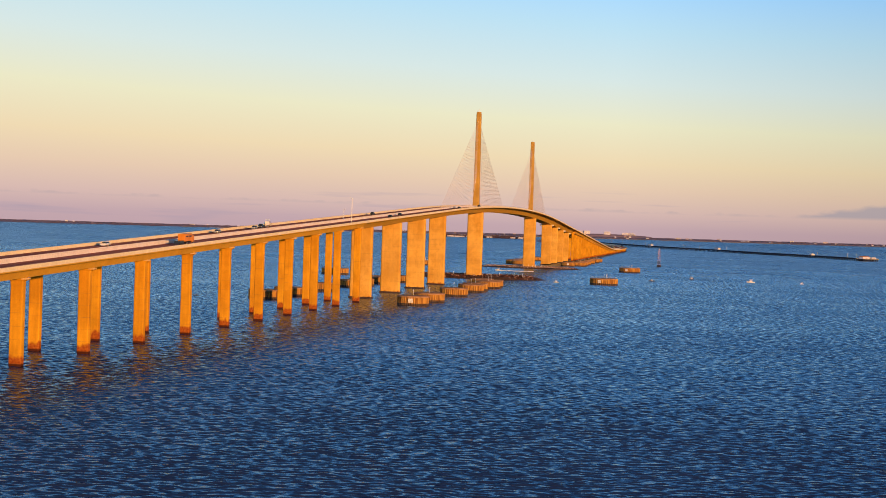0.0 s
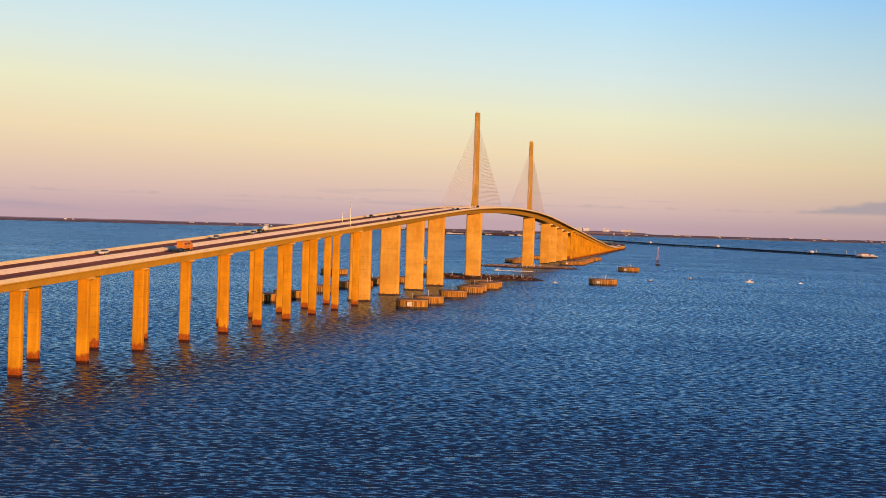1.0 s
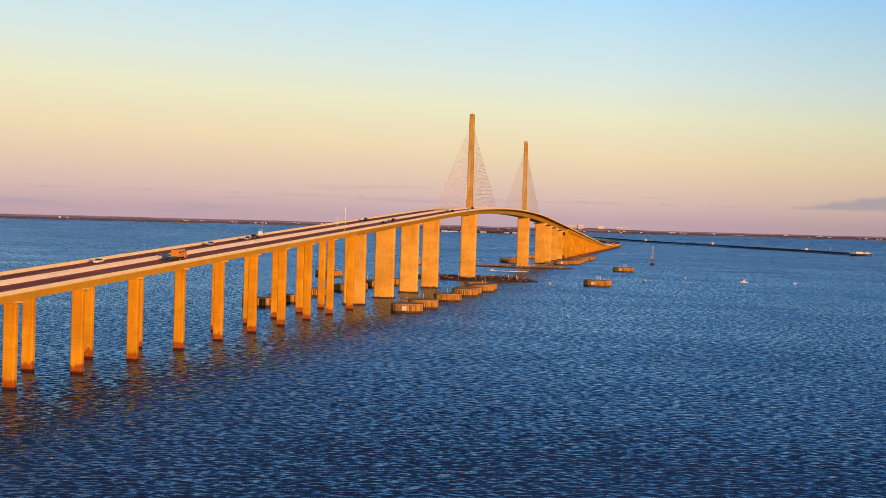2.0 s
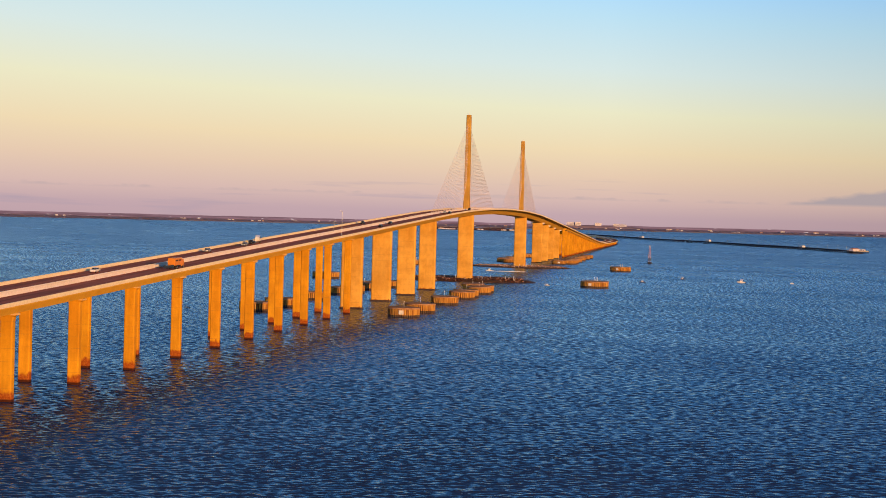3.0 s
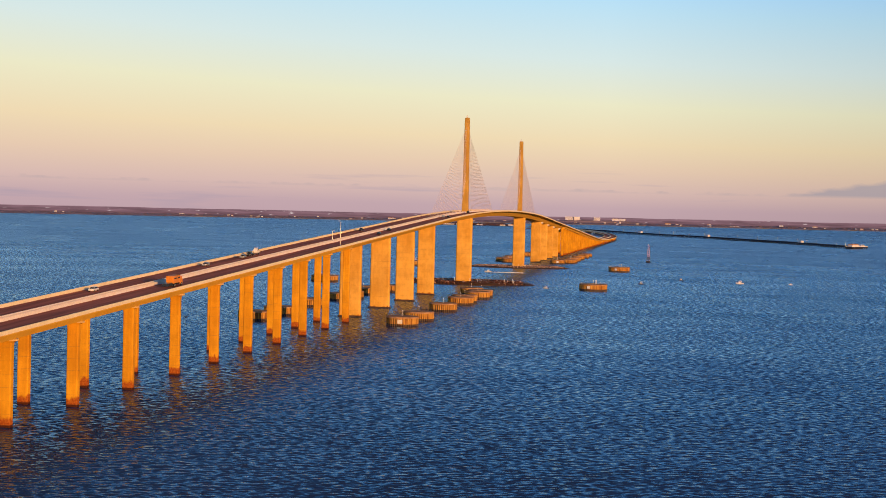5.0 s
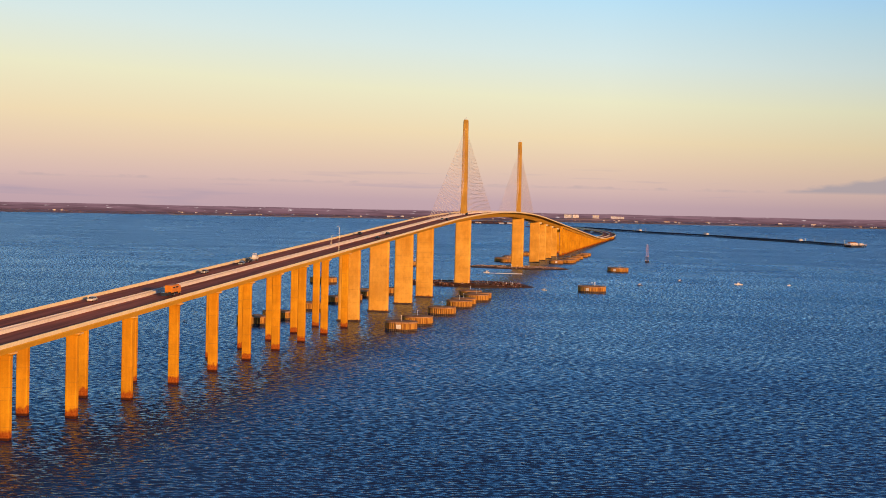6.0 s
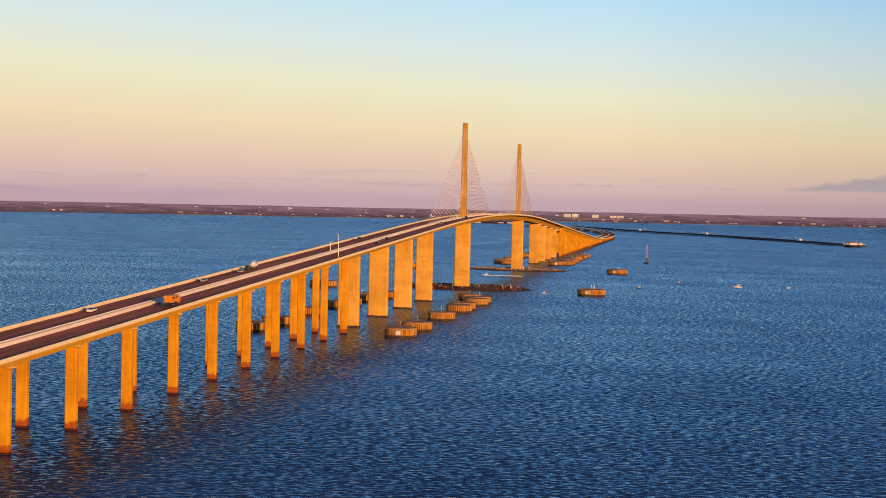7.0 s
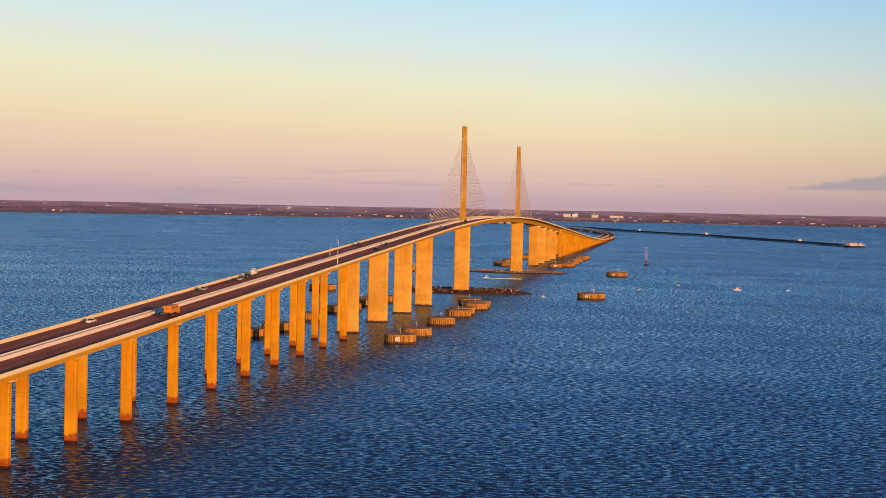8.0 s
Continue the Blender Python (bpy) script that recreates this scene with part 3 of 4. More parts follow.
for i, (c, n, z) in enumerate(trestle):
    if i % 2 == 0 and c[0] < 2300:
        for y in (-11, -7.5, -4, 4, 7.5, 11):
            px, py = c[0] + n[0] * y, c[1] + n[1] * y
            bm = bmesh.new()
            add_rod(bm, (px, py, water_z(px, py) - 1), (px, py, z - RAIL - 0.9), 0.45)
            part("trestle_pile", bm, M_PIER, bridge)


def pylon(x):
    road = rail_z(x) - RAIL
    bm = bmesh.new()
    add_rings(bm, [rounded(x, 0, 4.8, 12.4, 1.2, z) for z in (-2.0, road - 4.3)])
    base = part("pylon_base", bm, M_WALL, bridge)
    top = 131.3
    bm = bmesh.new()
    add_rings(bm, [rounded(x, 0, wx, wy, 0.5, z) for wx, wy, z in ((5.0, 5.2, road - 0.2), (5.0, 4.6, road + 8), (4.2, 3.7, top - 2), (3.6, 3.3, top))])
    shaft = part("pylon", bm, M_PYLON, bridge, "tall tapered ochre concrete pylon")
    bm = bmesh.new()
    add_rod(bm, (x, 0, top), (x, 0, top + 2.2), 0.35, 0.12)
    add_rod(bm, (x, 1.0, top), (x, 1.0, top + 1.4), 0.2)
    part("beacon", bm, M_WHITE, shaft)
    # stays: a single fan on the middle line
    for way in (-1, 1):
        for i in range(21):
            foot = x + way * (24 + 6.65 * i)
            bm = bmesh.new()
            add_rod(bm, (x + way * 1.6, 0, 82 + 2.1 * i), (foot, 0, rail_z(foot) - RAIL + 0.2), 0.11, sides=5)
            stay = part("stay_cable", bm, M_CABLE, bridge, "thin stay cable, its yellow paint paled for haze")
            low, high = Vector((foot, 0, rail_z(foot) - RAIL + 0.05)), Vector((x + way * 1.6, 0, 82 + 2.1 * i))
            bm = bmesh.new()
            add_rod(bm, low, low + (high - low).normalized() * 3.2, 0.30, sides=7)
            part("anchor_pipe", bm, M_CABLE, stay)
    return base


for x in (0.0, 2 * MID):
    pylon(x)

# ---- dolphins round the piers ----


def dolphin(radius, height, rails):
    thing = empty("dolphin")
    k = 42
    bm = bmesh.new()
    ring = []
    for i in range(k * 4):
        a = 2 * math.pi * i / (k * 4)
        ring.append((math.cos(a), math.sin(a), radius - (0.42 if i % 4 in (0, 1) else 0.0)))
    add_rings(bm, [[(c * r, s * r, z) for c, s, r in ring] for z in (-2.0, height - 0.7)])
    part("sheet_pile_wall", bm, M_PILE, thing, "ribbed rusty sheet-pile wall")
    bm = bmesh.new()
    add_rings(bm, [[(c * (r + 0.06), s * (r + 0.06), z) for c, s, r in ring] for z in (-2.0, 1.0)])
    part("tide_band", bm, M_FOOT, thing, "dark wet weed band at the waterline")
    bm = bmesh.new()
    add_rings(bm, [[(math.cos(t) * r, math.sin(t) * r, z) for t in (2 * math.pi * i / 48 for i in range(48))]
                   for r, z in ((radius + 0.12, height - 0.7), (radius + 0.12, height - 0.12), (radius - 0.1, height))])
    part("cap", bm, M_CAP, thing, "weathered concrete cap")
    bm = bmesh.new()
    add_rod(bm, (0, 0, height), (0, 0, height + 2.5), 0.08)
    add_box(bm, (-0.2, -0.2, height + 2.5), (0.2, 0.2, height + 2.9))
    part("light_post", bm, M_WHITE, thing)
    if rails:
        bm = bmesh.new()
        for i in range(12):
            a, b = 2 * math.pi * i / 12, 2 * math.pi * (i + 1) / 12
            q = radius - 0.8
            add_rod(bm, (q * math.cos(a), q * math.sin(a), height), (q * math.cos(a), q * math.sin(a), height + 1.1), 0.05)
            add_rod(bm, (q * math.cos(a), q * math.sin(a), height + 1.1), (q * math.cos(b), q * math.sin(b), height + 1.1), 0.04)
        part("guard_rail", bm, M_STEEL, thing)
        for sx in (-4, 5):
            bm = bmesh.new()
            add_rod(bm, (sx, -2, height), (sx, -2, height + 3.0), 0.14)
            add_box(bm, (sx - 0.6, -2.1, height + 2.2), (sx + 0.6, -1.9, height + 3.1))
            part("marker_post", bm, M_WHITE, thing)
    return tagged(thing, "round rusty sheet-pile dolphin with a concrete cap in the water", "dolphin", "dolphins round the bridge piers")


def sign_panel(thing, radius, height, angle):
    """A white notice board on the side of a dolphin."""
    bm = bmesh.new()
    add_box(bm, (-0.12, -1.2, height - 3.2), (0.1, 1.2, height - 1.2))
    board = part("notice_board", bm, M_WHITE, thing, "white notice board")
    board.matrix_basis = pose(0, 0, 0, 0, 0, angle) @ pose(radius + 0.15, 0, 0)


small = dolphin(8.0, 4.6, False)
small.matrix_basis = pose(-426, -37, 0)
ROW = [(-388, -38), (-313, -38), (-250, -38), (-227, -37), (-184, -39), (-163, -38), (-140, -28)]
for x, y in ROW + [(mirror_x(x), y) for x, y in [(-434, -39)] + ROW]:
    far_post = copy_thing(small, pose(x, y, 0))
for x, y in [(-426, 40)] + [(x, -y) for x, y in ROW]:
    for px in (x, mirror_x(x)):
        copy_thing(small, pose(px, y, 0, 0, 0, x * 5 % 360))
sign_panel(small, 8.0, 4.6, 182)
sign_panel(far_post, 8.0, 4.6, 186)
large = dolphin(10.6, 4.6, True)
large.matrix_basis = pose(-32, -105, 0)
sign_panel(large, 10.6, 4.6, 165)
tagged(large, "large round sheet-pile dolphin with railing and marker posts", "dolphin")
for x, y in ((340, -106), (-32, 105), (340, 106)):
    copy_thing(large, pose(x, y, 0))


# ---- rock islands at the pylons ----
def rock_island(x, y, length, width, height, seed, rock):
    rnd = random.Random(seed)
    thing = tagged(empty("rock_island", (x, y, 0)), "low mound of brown riprap rock round the pylon foot", "rock island", "rock islands")
    rings, k = [], 40
    for s, z in ((1.0, -1.0), (0.98, 0.3), (0.90, height * 0.7), (0.8, height), (0.2, height * 0.8)):
        ring = []
        for i in range(k):
            a = 2 * math.pi * i / k
            j = 1 + 0.05 * math.sin(5 * a + seed) + 0.04 * rnd.random()
            ring.append((math.cos(a) * width * s * j, math.sin(a) * length * s * j, z + 0.15 * rnd.random()))
        rings.append(ring)
    bm = bmesh.new()
    add_rings(bm, rings)
    part("mound", bm, M_FOOT, thing, "dark wet rock at the waterline")
    ball = bmesh.new()
    bmesh.ops.create_icosphere(ball, subdivisions=1, radius=1.0)
    shape, skin = [v.co.copy() for v in ball.verts], [tuple(v.index for v in f.verts) for f in ball.faces]
    ball.free()
    dry, wet = ([], []), ([], [])
    for _ in range(1500):
        a, s = rnd.uniform(0, 2 * math.pi), rnd.uniform(0.45, 1.0) ** 0.7
        cx, cy = math.cos(a) * width * s, math.sin(a) * length * s
        cz = 0.1 if s > 0.96 else height * min(1, (1.02 - s) / 0.18)
        r = rnd.uniform(0.45, 1.15)
        m = Matrix.Translation((cx, cy, cz)) @ Euler((rnd.random() * 6, rnd.random() * 6, rnd.random() * 6)).to_matrix().to_4x4()
        m = m @ Matrix.Diagonal((r, r * rnd.uniform(0.6, 1), r * rnd.uniform(0.5, 0.8), 1))
        verts, faces = wet if cz < 0.75 else dry
        b = len(verts)
        verts += [m @ (v * rnd.uniform(0.8, 1.1)) for v in shape]
        faces += [tuple(b + i for i in f) for f in skin]
    tagged(link_mesh("riprap", *dry, rock, thing), kind="stuff")
    tagged(link_mesh("wet_riprap", *wet, M_FOOT, thing), kind="stuff")
    for dy in (length * rnd.uniform(-0.9, 0.85) for _ in range(14)):
        bm = bmesh.new()
        add_rod(bm, (-width * 0.4, dy, height - 0.5), (-width * 0.4, dy + rnd.uniform(-0.4, 0.4), height + rnd.uniform(1.2, 3.2)), 0.14)
        part("post", bm, M_WHITE, thing)


rock_island(2, -2, 52, 27, 2.3, 3, M_ROCK)
rock_island(360, -1, 52, 27, 1.5, 8, M_PALE_ROCK)


# ---- far shore ----
def shore_point(angle, r):
    a = radians(angle)
    return EYE_X + r * math.cos(a), EYE_Y + r * math.sin(a)


def shore_z(angle, r):
    return shore_lift(angle) + 1.0 + (r - SHORE_R) / 160 * 5.5


def build_shore():
    rnd = random.Random(5)
    verts, faces = [], []
    angles = [-40 + 0.25 * i for i in range(401)]
    radii = [4790, 4806, 4830, 4870, 4920, 4965, 4985]
    for a in angles:
        cut = 10 * noise.noise((a * 0.3, 0, 0)) + 5 * noise.noise((a * 1.7, 3, 0))
        for j, r in enumerate(radii):
            x, y = shore_point(a, r + (cut if j < 5 else 0))
            z = shore_lift(a) - 1.5 if j == 0 else shore_z(a, r) + 0.8 * noise.noise((a * 2, r * 0.02, 7))
            if j == 6:
                z = shore_lift(a)
            verts.append((x, y, z))
    k = len(radii)
    for i in range(len(angles) - 1):
        for j in range(k - 1):
            faces.append((i * k + j, i * k + j + 1, (i + 1) * k + j + 1, (i + 1) * k + j))
    tagged(link_mesh("ground_far_shore", verts, faces, M_LAND), "low scrub land along the far shore in hazy mauve", "shore", kind="structure")
    # a pale beach along part of it
    verts, faces = [], []
    some = [a for a in angles if -30 <= a <= 20.6]
    for a in some:
        cut = 10 * noise.noise((a * 0.3, 0, 0)) + 5 * noise.noise((a * 1.7, 3, 0))
        for r, z in ((4787, shore_lift(a) - 1.2), (4797, shore_lift(a) + 0.9), (4803, shore_lift(a) - 1.2)):
            verts.append((*shore_point(a, r + cut), z))
    for i in range(len(some) - 1):
        for j in range(2):
            faces.append((i * 3 + j, i * 3 + j + 1, i * 3 + j + 4, i * 3 + j + 3))
    tagged(link_mesh("ground_beach", verts, faces, M_SAND), "thin pale beach at the water's edge", "beach", kind="structure")
    # tree clumps
    verts, faces = [], []
    for _ in range(5200):
        a = rnd.uniform(-16, 36)
        r = rnd.choice((rnd.uniform(4806, 4830), rnd.uniform(4830, 4970), rnd.uniform(4940, 4970)))
        x, y = shore_point(a, r)
        h = rnd.uniform(1.0, 2.0) * (1 + 0.5 * noise.noise((a * 1.3, r * 0.01, 2)))
        w = rnd.uniform(12, 30)
        z = shore_z(a, r) - 0.5
        b = len(verts)
        n = 6
        for level, s in ((0, 0.8), (0.45, 1.0), (0.8, 0.62)):
            for i in range(n):
                t = 2 * math.pi * (i + level) / n
                q = w * s * rnd.uniform(0.75, 1.15) / 2
                verts.append((x + math.cos(t) * q, y + math.sin(t) * q, z + h * level))
        verts.append((x, y, z + h))
        for lv in range(2):
            for i in range(n):
                faces.append((b + lv * n + i, b + lv * n + (i + 1) % n, b + lv * n + n + (i + 1) % n, b + lv * n + n + i))
        for i in range(n):
            faces.append((b + 2 * n + i, b + 2 * n + (i + 1) % n, b + 3 * n))
    tagged(link_mesh("shore_trees", verts, faces, M_TREE), "trees along the far shore in hazy mauve", "trees", kind="stuff")


build_shore()


def shore_building(angle, r, width, depth, height, seed, base=None):
    x, y = shore_point(angle, r)
    thing = empty("shore_building", (x, y, (shore_z(angle, r) if base is None else base) - 1.5))
    thing.rotation_euler = (0, 0, radians(angle + (seed * 37 % 30) - 15))
    bm = bmesh.new()
    add_box(bm, (-depth / 2, -width / 2, 0), (depth / 2, width / 2, height + 1.5))
    part("wall", bm, M_HOUSE, thing)
    bm = bmesh.new()
    add_box(bm, (-depth / 2 - 0.4, -width / 2 - 0.4, height + 1.5), (depth / 2 + 0.4, width / 2 + 0.4, height + 2.2), 0.9)
    part("roof", bm, M_HOUSE if seed % 3 else M_ROOF, thing)
    for level in range(max(1, int(height // 4))):
        bm = bmesh.new()
        add_box(bm, (-depth / 2 - 0.06, -width / 2 + 1, 3 + level * 4), (-depth / 2 + 0.1, width / 2 - 1, 3.7 + level * 4))
        part("window_band", bm, M_GLASS, thing)
    return tagged(thing, "pale low building among trees on the far shore", "building", "shore buildings")


rnd = random.Random(11)
for angle, w, h in ((24.9, 14, 6), (24.6, 10, 5), (20.1, 26, 4), (11.9, 30, 5), (11.4, 16, 6), (10.25, 6, 13), (0.95, 30, 5), (0.6, 14, 4), (-3.4, 18, 8), (-4.65, 26, 6)):
    shore_building(angle, 4960 if h > 8 else 4930, w * 0.62, 10, h * 0.62, round(angle * 10) % 7)
for i in range(48):
    shore_building(rnd.uniform(-9, 21), rnd.uniform(4835, 4955), rnd.uniform(4, 9), rnd.uniform(5, 8), rnd.uniform(1.6, 2.8), i)


# ---- a rise on the far shore, added to lift a town's white blocks to fit the camera's view ----
def build_rise():
    verts, faces = [], []
    angles = [1.9 + 0.05 * i for i in range(76)]
    for a in angles:
        swell = math.sin(math.pi * (a - 1.9) / 3.75) ** 0.5 if 1.9 < a < 5.65 else 0.0
        for r, h in ((4935, -1.0), (4945, 5.5), (4962, 10.0), (4978, 9.0), (4984, -2.0)):
            x, y = shore_point(a, r)
            verts.append((x, y, shore_z(a, 4945) + h * swell + 1.2 * noise.noise((a * 4, r * 0.03, 5))))
    for i in range(len(angles) - 1):
        for j in range(4):
            faces.append((i * 5 + j, i * 5 + j + 1, i * 5 + j + 6, i * 5 + j + 5))
    tagged(link_mesh("ground_rise", verts, faces, M_LAND), "low rise under the town, shaped to fit the view", "shore", kind="structure")
    for i, (a, w, h) in enumerate(((4.82, 25, 9.5), (4.53, 21, 9.5), (3.73, 22, 8.5), (3.02, 20, 6), (2.75, 22, 5.5))):
        shore_building(a, 4962, w, 12, h, i * 3 + 1, shore_z(a, 4945) + 9.0)


build_rise()


# ---- a wooded spit in front of the far shore, with sheds along its edge ----
def build_spit():
    rnd = random.Random(31)
    verts, faces = [], []
    angles = [6.6 + 0.05 * i for i in range(76)]
    for a in angles:
        end = min(1.0, (a - 6.6) / 0.5, (10.35 - a) / 0.4)
        for r, h in ((4470, -1.0), (4480, 0.9), (4530, 1.6), (4600, 1.4), (4620, -1.0)):
            q = 4540 + (r - 4540) * max(0.1, end) + 6 * noise.noise((a * 3, r * 0.01, 1))
            x, y = shore_point(a, q)
            verts.append((x, y, water_z(x, y) + h * max(0.3, end)))
    for i in range(len(angles) - 1):
        for j in range(4):
            faces.append((i * 5 + j, i * 5 + j + 1, i * 5 + j + 6, i * 5 + j + 5))
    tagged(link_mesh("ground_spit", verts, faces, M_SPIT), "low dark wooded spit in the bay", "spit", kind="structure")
    verts, faces = [], []
    for _ in range(420):
        a, r = rnd.uniform(6.8, 10.15), rnd.uniform(4500, 4600)
        x, y = shore_point(a, r)
        z, h, w, b = water_z(x, y) + 1.0, rnd.uniform(2.5, 6.0), rnd.uniform(7, 14), len(verts)
        for level, q in ((0, 0.7), (0.5, 1.0), (0.85, 0.6)):
            for i in range(6):
                t, d = math.pi * (i + level) / 3, w * q * rnd.uniform(0.75, 1.15) / 2
                verts.append((x + math.cos(t) * d, y + math.sin(t) * d, z + h * level))
        verts.append((x, y, z + h))
        for lv in range(2):
            for i in range(6):
                faces.append((b + lv * 6 + i, b + lv * 6 + (i + 1) % 6, b + lv * 6 + 6 + (i + 1) % 6, b + lv * 6 + 6 + i))
        for i in range(6):
            faces.append((b + 12 + i, b + 12 + (i + 1) % 6, b + 18))
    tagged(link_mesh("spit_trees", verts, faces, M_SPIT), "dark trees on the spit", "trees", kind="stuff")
    for i in range(22):
        a = rnd.uniform(6.9, 10.1)
        x, y = shore_point(a, 4496)
        shore_building(a, 4496, rnd.uniform(6, 15), 6, rnd.uniform(2.0, 3.4), i, water_z(x, y) + 1.4)


build_spit()


# ---- causeway behind the far end of the bridge ----
def build_causeway():
    rnd = random.Random(21)
    line = [p for p in FAR_LINE if p.x > 2500]
    verts, faces = [], []
    across = (-24, -17, 0, 17, 24)
    for i, p in enumerate(line):
        d = (line[min(i + 1, len(line) - 1)] - line[max(i - 1, 0)]).normalized()
        grow = min(1.0, 0.35 + i / 10)
        for y in across:
            q = y * grow + 2.5 * noise.noise((p.x * 0.02, y, 3))
            px, py = p.x - d.y * q, p.y + d.x * q
            verts.append((px, py, water_z(px, py) + (-1.0 if abs(y) > 20 else 2.9)))
    k = len(across)
    for i in range(len(line) - 1):
        for j in range(k - 1):
            faces.append((i * k + j, i * k + j + 1, (i + 1) * k + j + 1, (i + 1) * k + j))
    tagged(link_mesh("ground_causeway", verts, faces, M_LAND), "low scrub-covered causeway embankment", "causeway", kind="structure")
    for n in range(16):
        p = line[8 + n * (len(line) - 14) // 16]
        d = (line[-1] - line[len(line) // 2]).normalized()
        off = rnd.choice((-21, -20, 20))
        px, py = p.x - d.y * off, p.y + d.x * off
        thing = tagged(empty("cottage", (px, py, water_z(px, py) + 2.0)), "small white cottage on the causeway", "house", "cottages on the causeway")
        thing.rotation_euler = (0, 0, math.atan2(d.y, d.x))
        w, h = rnd.uniform(7, 13), rnd.uniform(2.6, 3.6)
        bm = bmesh.new()
        add_box(bm, (-w / 2, -3, -1.5), (w / 2, 3, h))
        part("wall", bm, M_HOUSE, thing)
        bm = bmesh.new()
        add_box(bm, (-w / 2 - 0.4, -3.4, h), (w / 2 + 0.4, 3.4, h + 1.5), 0.8, 0.1)
        part("roof", bm, M_HOUSE, thing)
        bm = bmesh.new()
        add_box(bm, (-w / 2 + 1, 2.95, 0.9), (-w / 2 + 2.4, 3.06, 2.1))
        part("window", bm, M_GLASS, thing)


build_causeway()

# ---- old fishing pier ----
PIER_LINE = spline([(1900, -497, 0), (2075, -452, 0), (2262, -392, 0), (2465, -311, 0), (2640, -222, 0), (2752, -114, 0), (2874, -19, 0), (3003, 74, 0), (3100, 170, 0)], 14)


def fishing_pier():
    thing = tagged(empty("fishing_pier"), "long dark concrete fishing pier low over the water", "pier")
    rows = []
    for i, p in enumerate(PIER_LINE):
        d = (PIER_LINE[min(i + 1, len(PIER_LINE) - 1)] - PIER_LINE[max(i - 1, 0)]).normalized()
        rows.append(((p.x, p.y), (-d.y, d.x), 4.6 + RAIL + water_z(p.x, p.y)))
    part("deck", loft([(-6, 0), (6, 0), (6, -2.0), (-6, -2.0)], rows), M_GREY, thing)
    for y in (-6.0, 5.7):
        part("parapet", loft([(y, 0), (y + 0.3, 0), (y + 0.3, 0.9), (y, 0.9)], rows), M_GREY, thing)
    for i, (c, n, z) in enumerate(rows):
        base = water_z(*c)
        for y in (-4.5, 0, 4.5):
            bm = bmesh.new()
            px, py = c[0] + n[0] * y, c[1] + n[1] * y
            add_rod(bm, (px, py, base - 1), (px, py, z - RAIL - 2.0), 1.0)
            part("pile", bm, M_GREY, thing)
        if i % 4 == 2:
            bm = bmesh.new()
            px, py = c[0] + n[0] * 5.2, c[1] + n[1] * 5.2
            add_rod(bm, (px, py, z - RAIL), (px, py, z + 8.5), 0.16, 0.1)
            add_rod(bm, (px, py, z + 8.4), (px - n[0] * 2, py - n[1] * 2, z + 8.8), 0.1)
            part("lamp_post", bm, M_STEEL, thing)


fishing_pier()


def pier_house(x, y, turn, length, width, height, roof):
    z = water_z(x, y) + 4.6
    thing = empty("pier_house", (x, y, z))
    thing.rotation_euler = (0, 0, radians(turn))
    bm = bmesh.new()
    add_box(bm, (-length / 2, -width / 2, 0), (length / 2, width / 2, height))
    part("wall", bm, M_HOUSE, thing)
    bm = bmesh.new()
    add_box(bm, (-length / 2 - 0.6, -width / 2 - 0.6, height), (length / 2 + 0.6, width / 2 + 0.6, height + 1.8), 0.7, 0.2)
    part("roof", bm, roof, thing)
    for i in range(max(2, int(length // 5))):
        bm = bmesh.new()
        cx = -length / 2 + (i + 0.5) * length / max(2, int(length // 5))
        add_box(bm, (cx - 0.8, -width / 2 - 0.08, 1.2), (cx + 0.8, -width / 2 + 0.1, 2.6))
        part("window", bm, M_GLASS, thing)
    return tagged(thing, "small pale house on the fishing pier", "house", "houses on the fishing pier")


def pier_platform(x, y, turn, length, width):
    thing = tagged(empty("pier_platform", (x, y, 0)), "dark concrete platform at the end of the fishing pier", "platform")
    thing.rotation_euler = (0, 0, radians(turn))
    bm = bmesh.new()
    add_box(bm, (-length / 2, -width / 2, 2.6), (length / 2, width / 2, 4.6))
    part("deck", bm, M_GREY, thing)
    for i in range(8):
        for side in (-1, 1):
            px = -length / 2 + 2 + i * (length - 4) / 7
            bm = bmesh.new()
            add_rod(bm, (px, side * (width / 2 - 1.5), -1), (px, side * (width / 2 - 1.5), 2.6), 0.9)
            part("pile", bm, M_GREY, thing)
    for side in (-1, 1):
        bm = bmesh.new()
        add_box(bm, (-length / 2, side * (width / 2 - 0.15) - 0.15, 4.6), (length / 2, side * (width / 2 - 0.15) + 0.15, 5.6))
        part("parapet", bm, M_BARRIER, thing)


pier_platform(1884, -507, -38, 58, 15)
pier_house(1874, -499, -38, 27, 9, 4.2, M_ROOF)
pier_house(1898, -518, -38, 13, 6, 2.6, M_WHITE)
pier_house(2180, -418, 20, 16, 8, 3.5, M_WHITE)
pier_house(2646, -216, 40, 14, 8, 4.0, M_WHITE)
pier_house(2850, -38, 38, 14, 8, 3.5, M_WHITE)


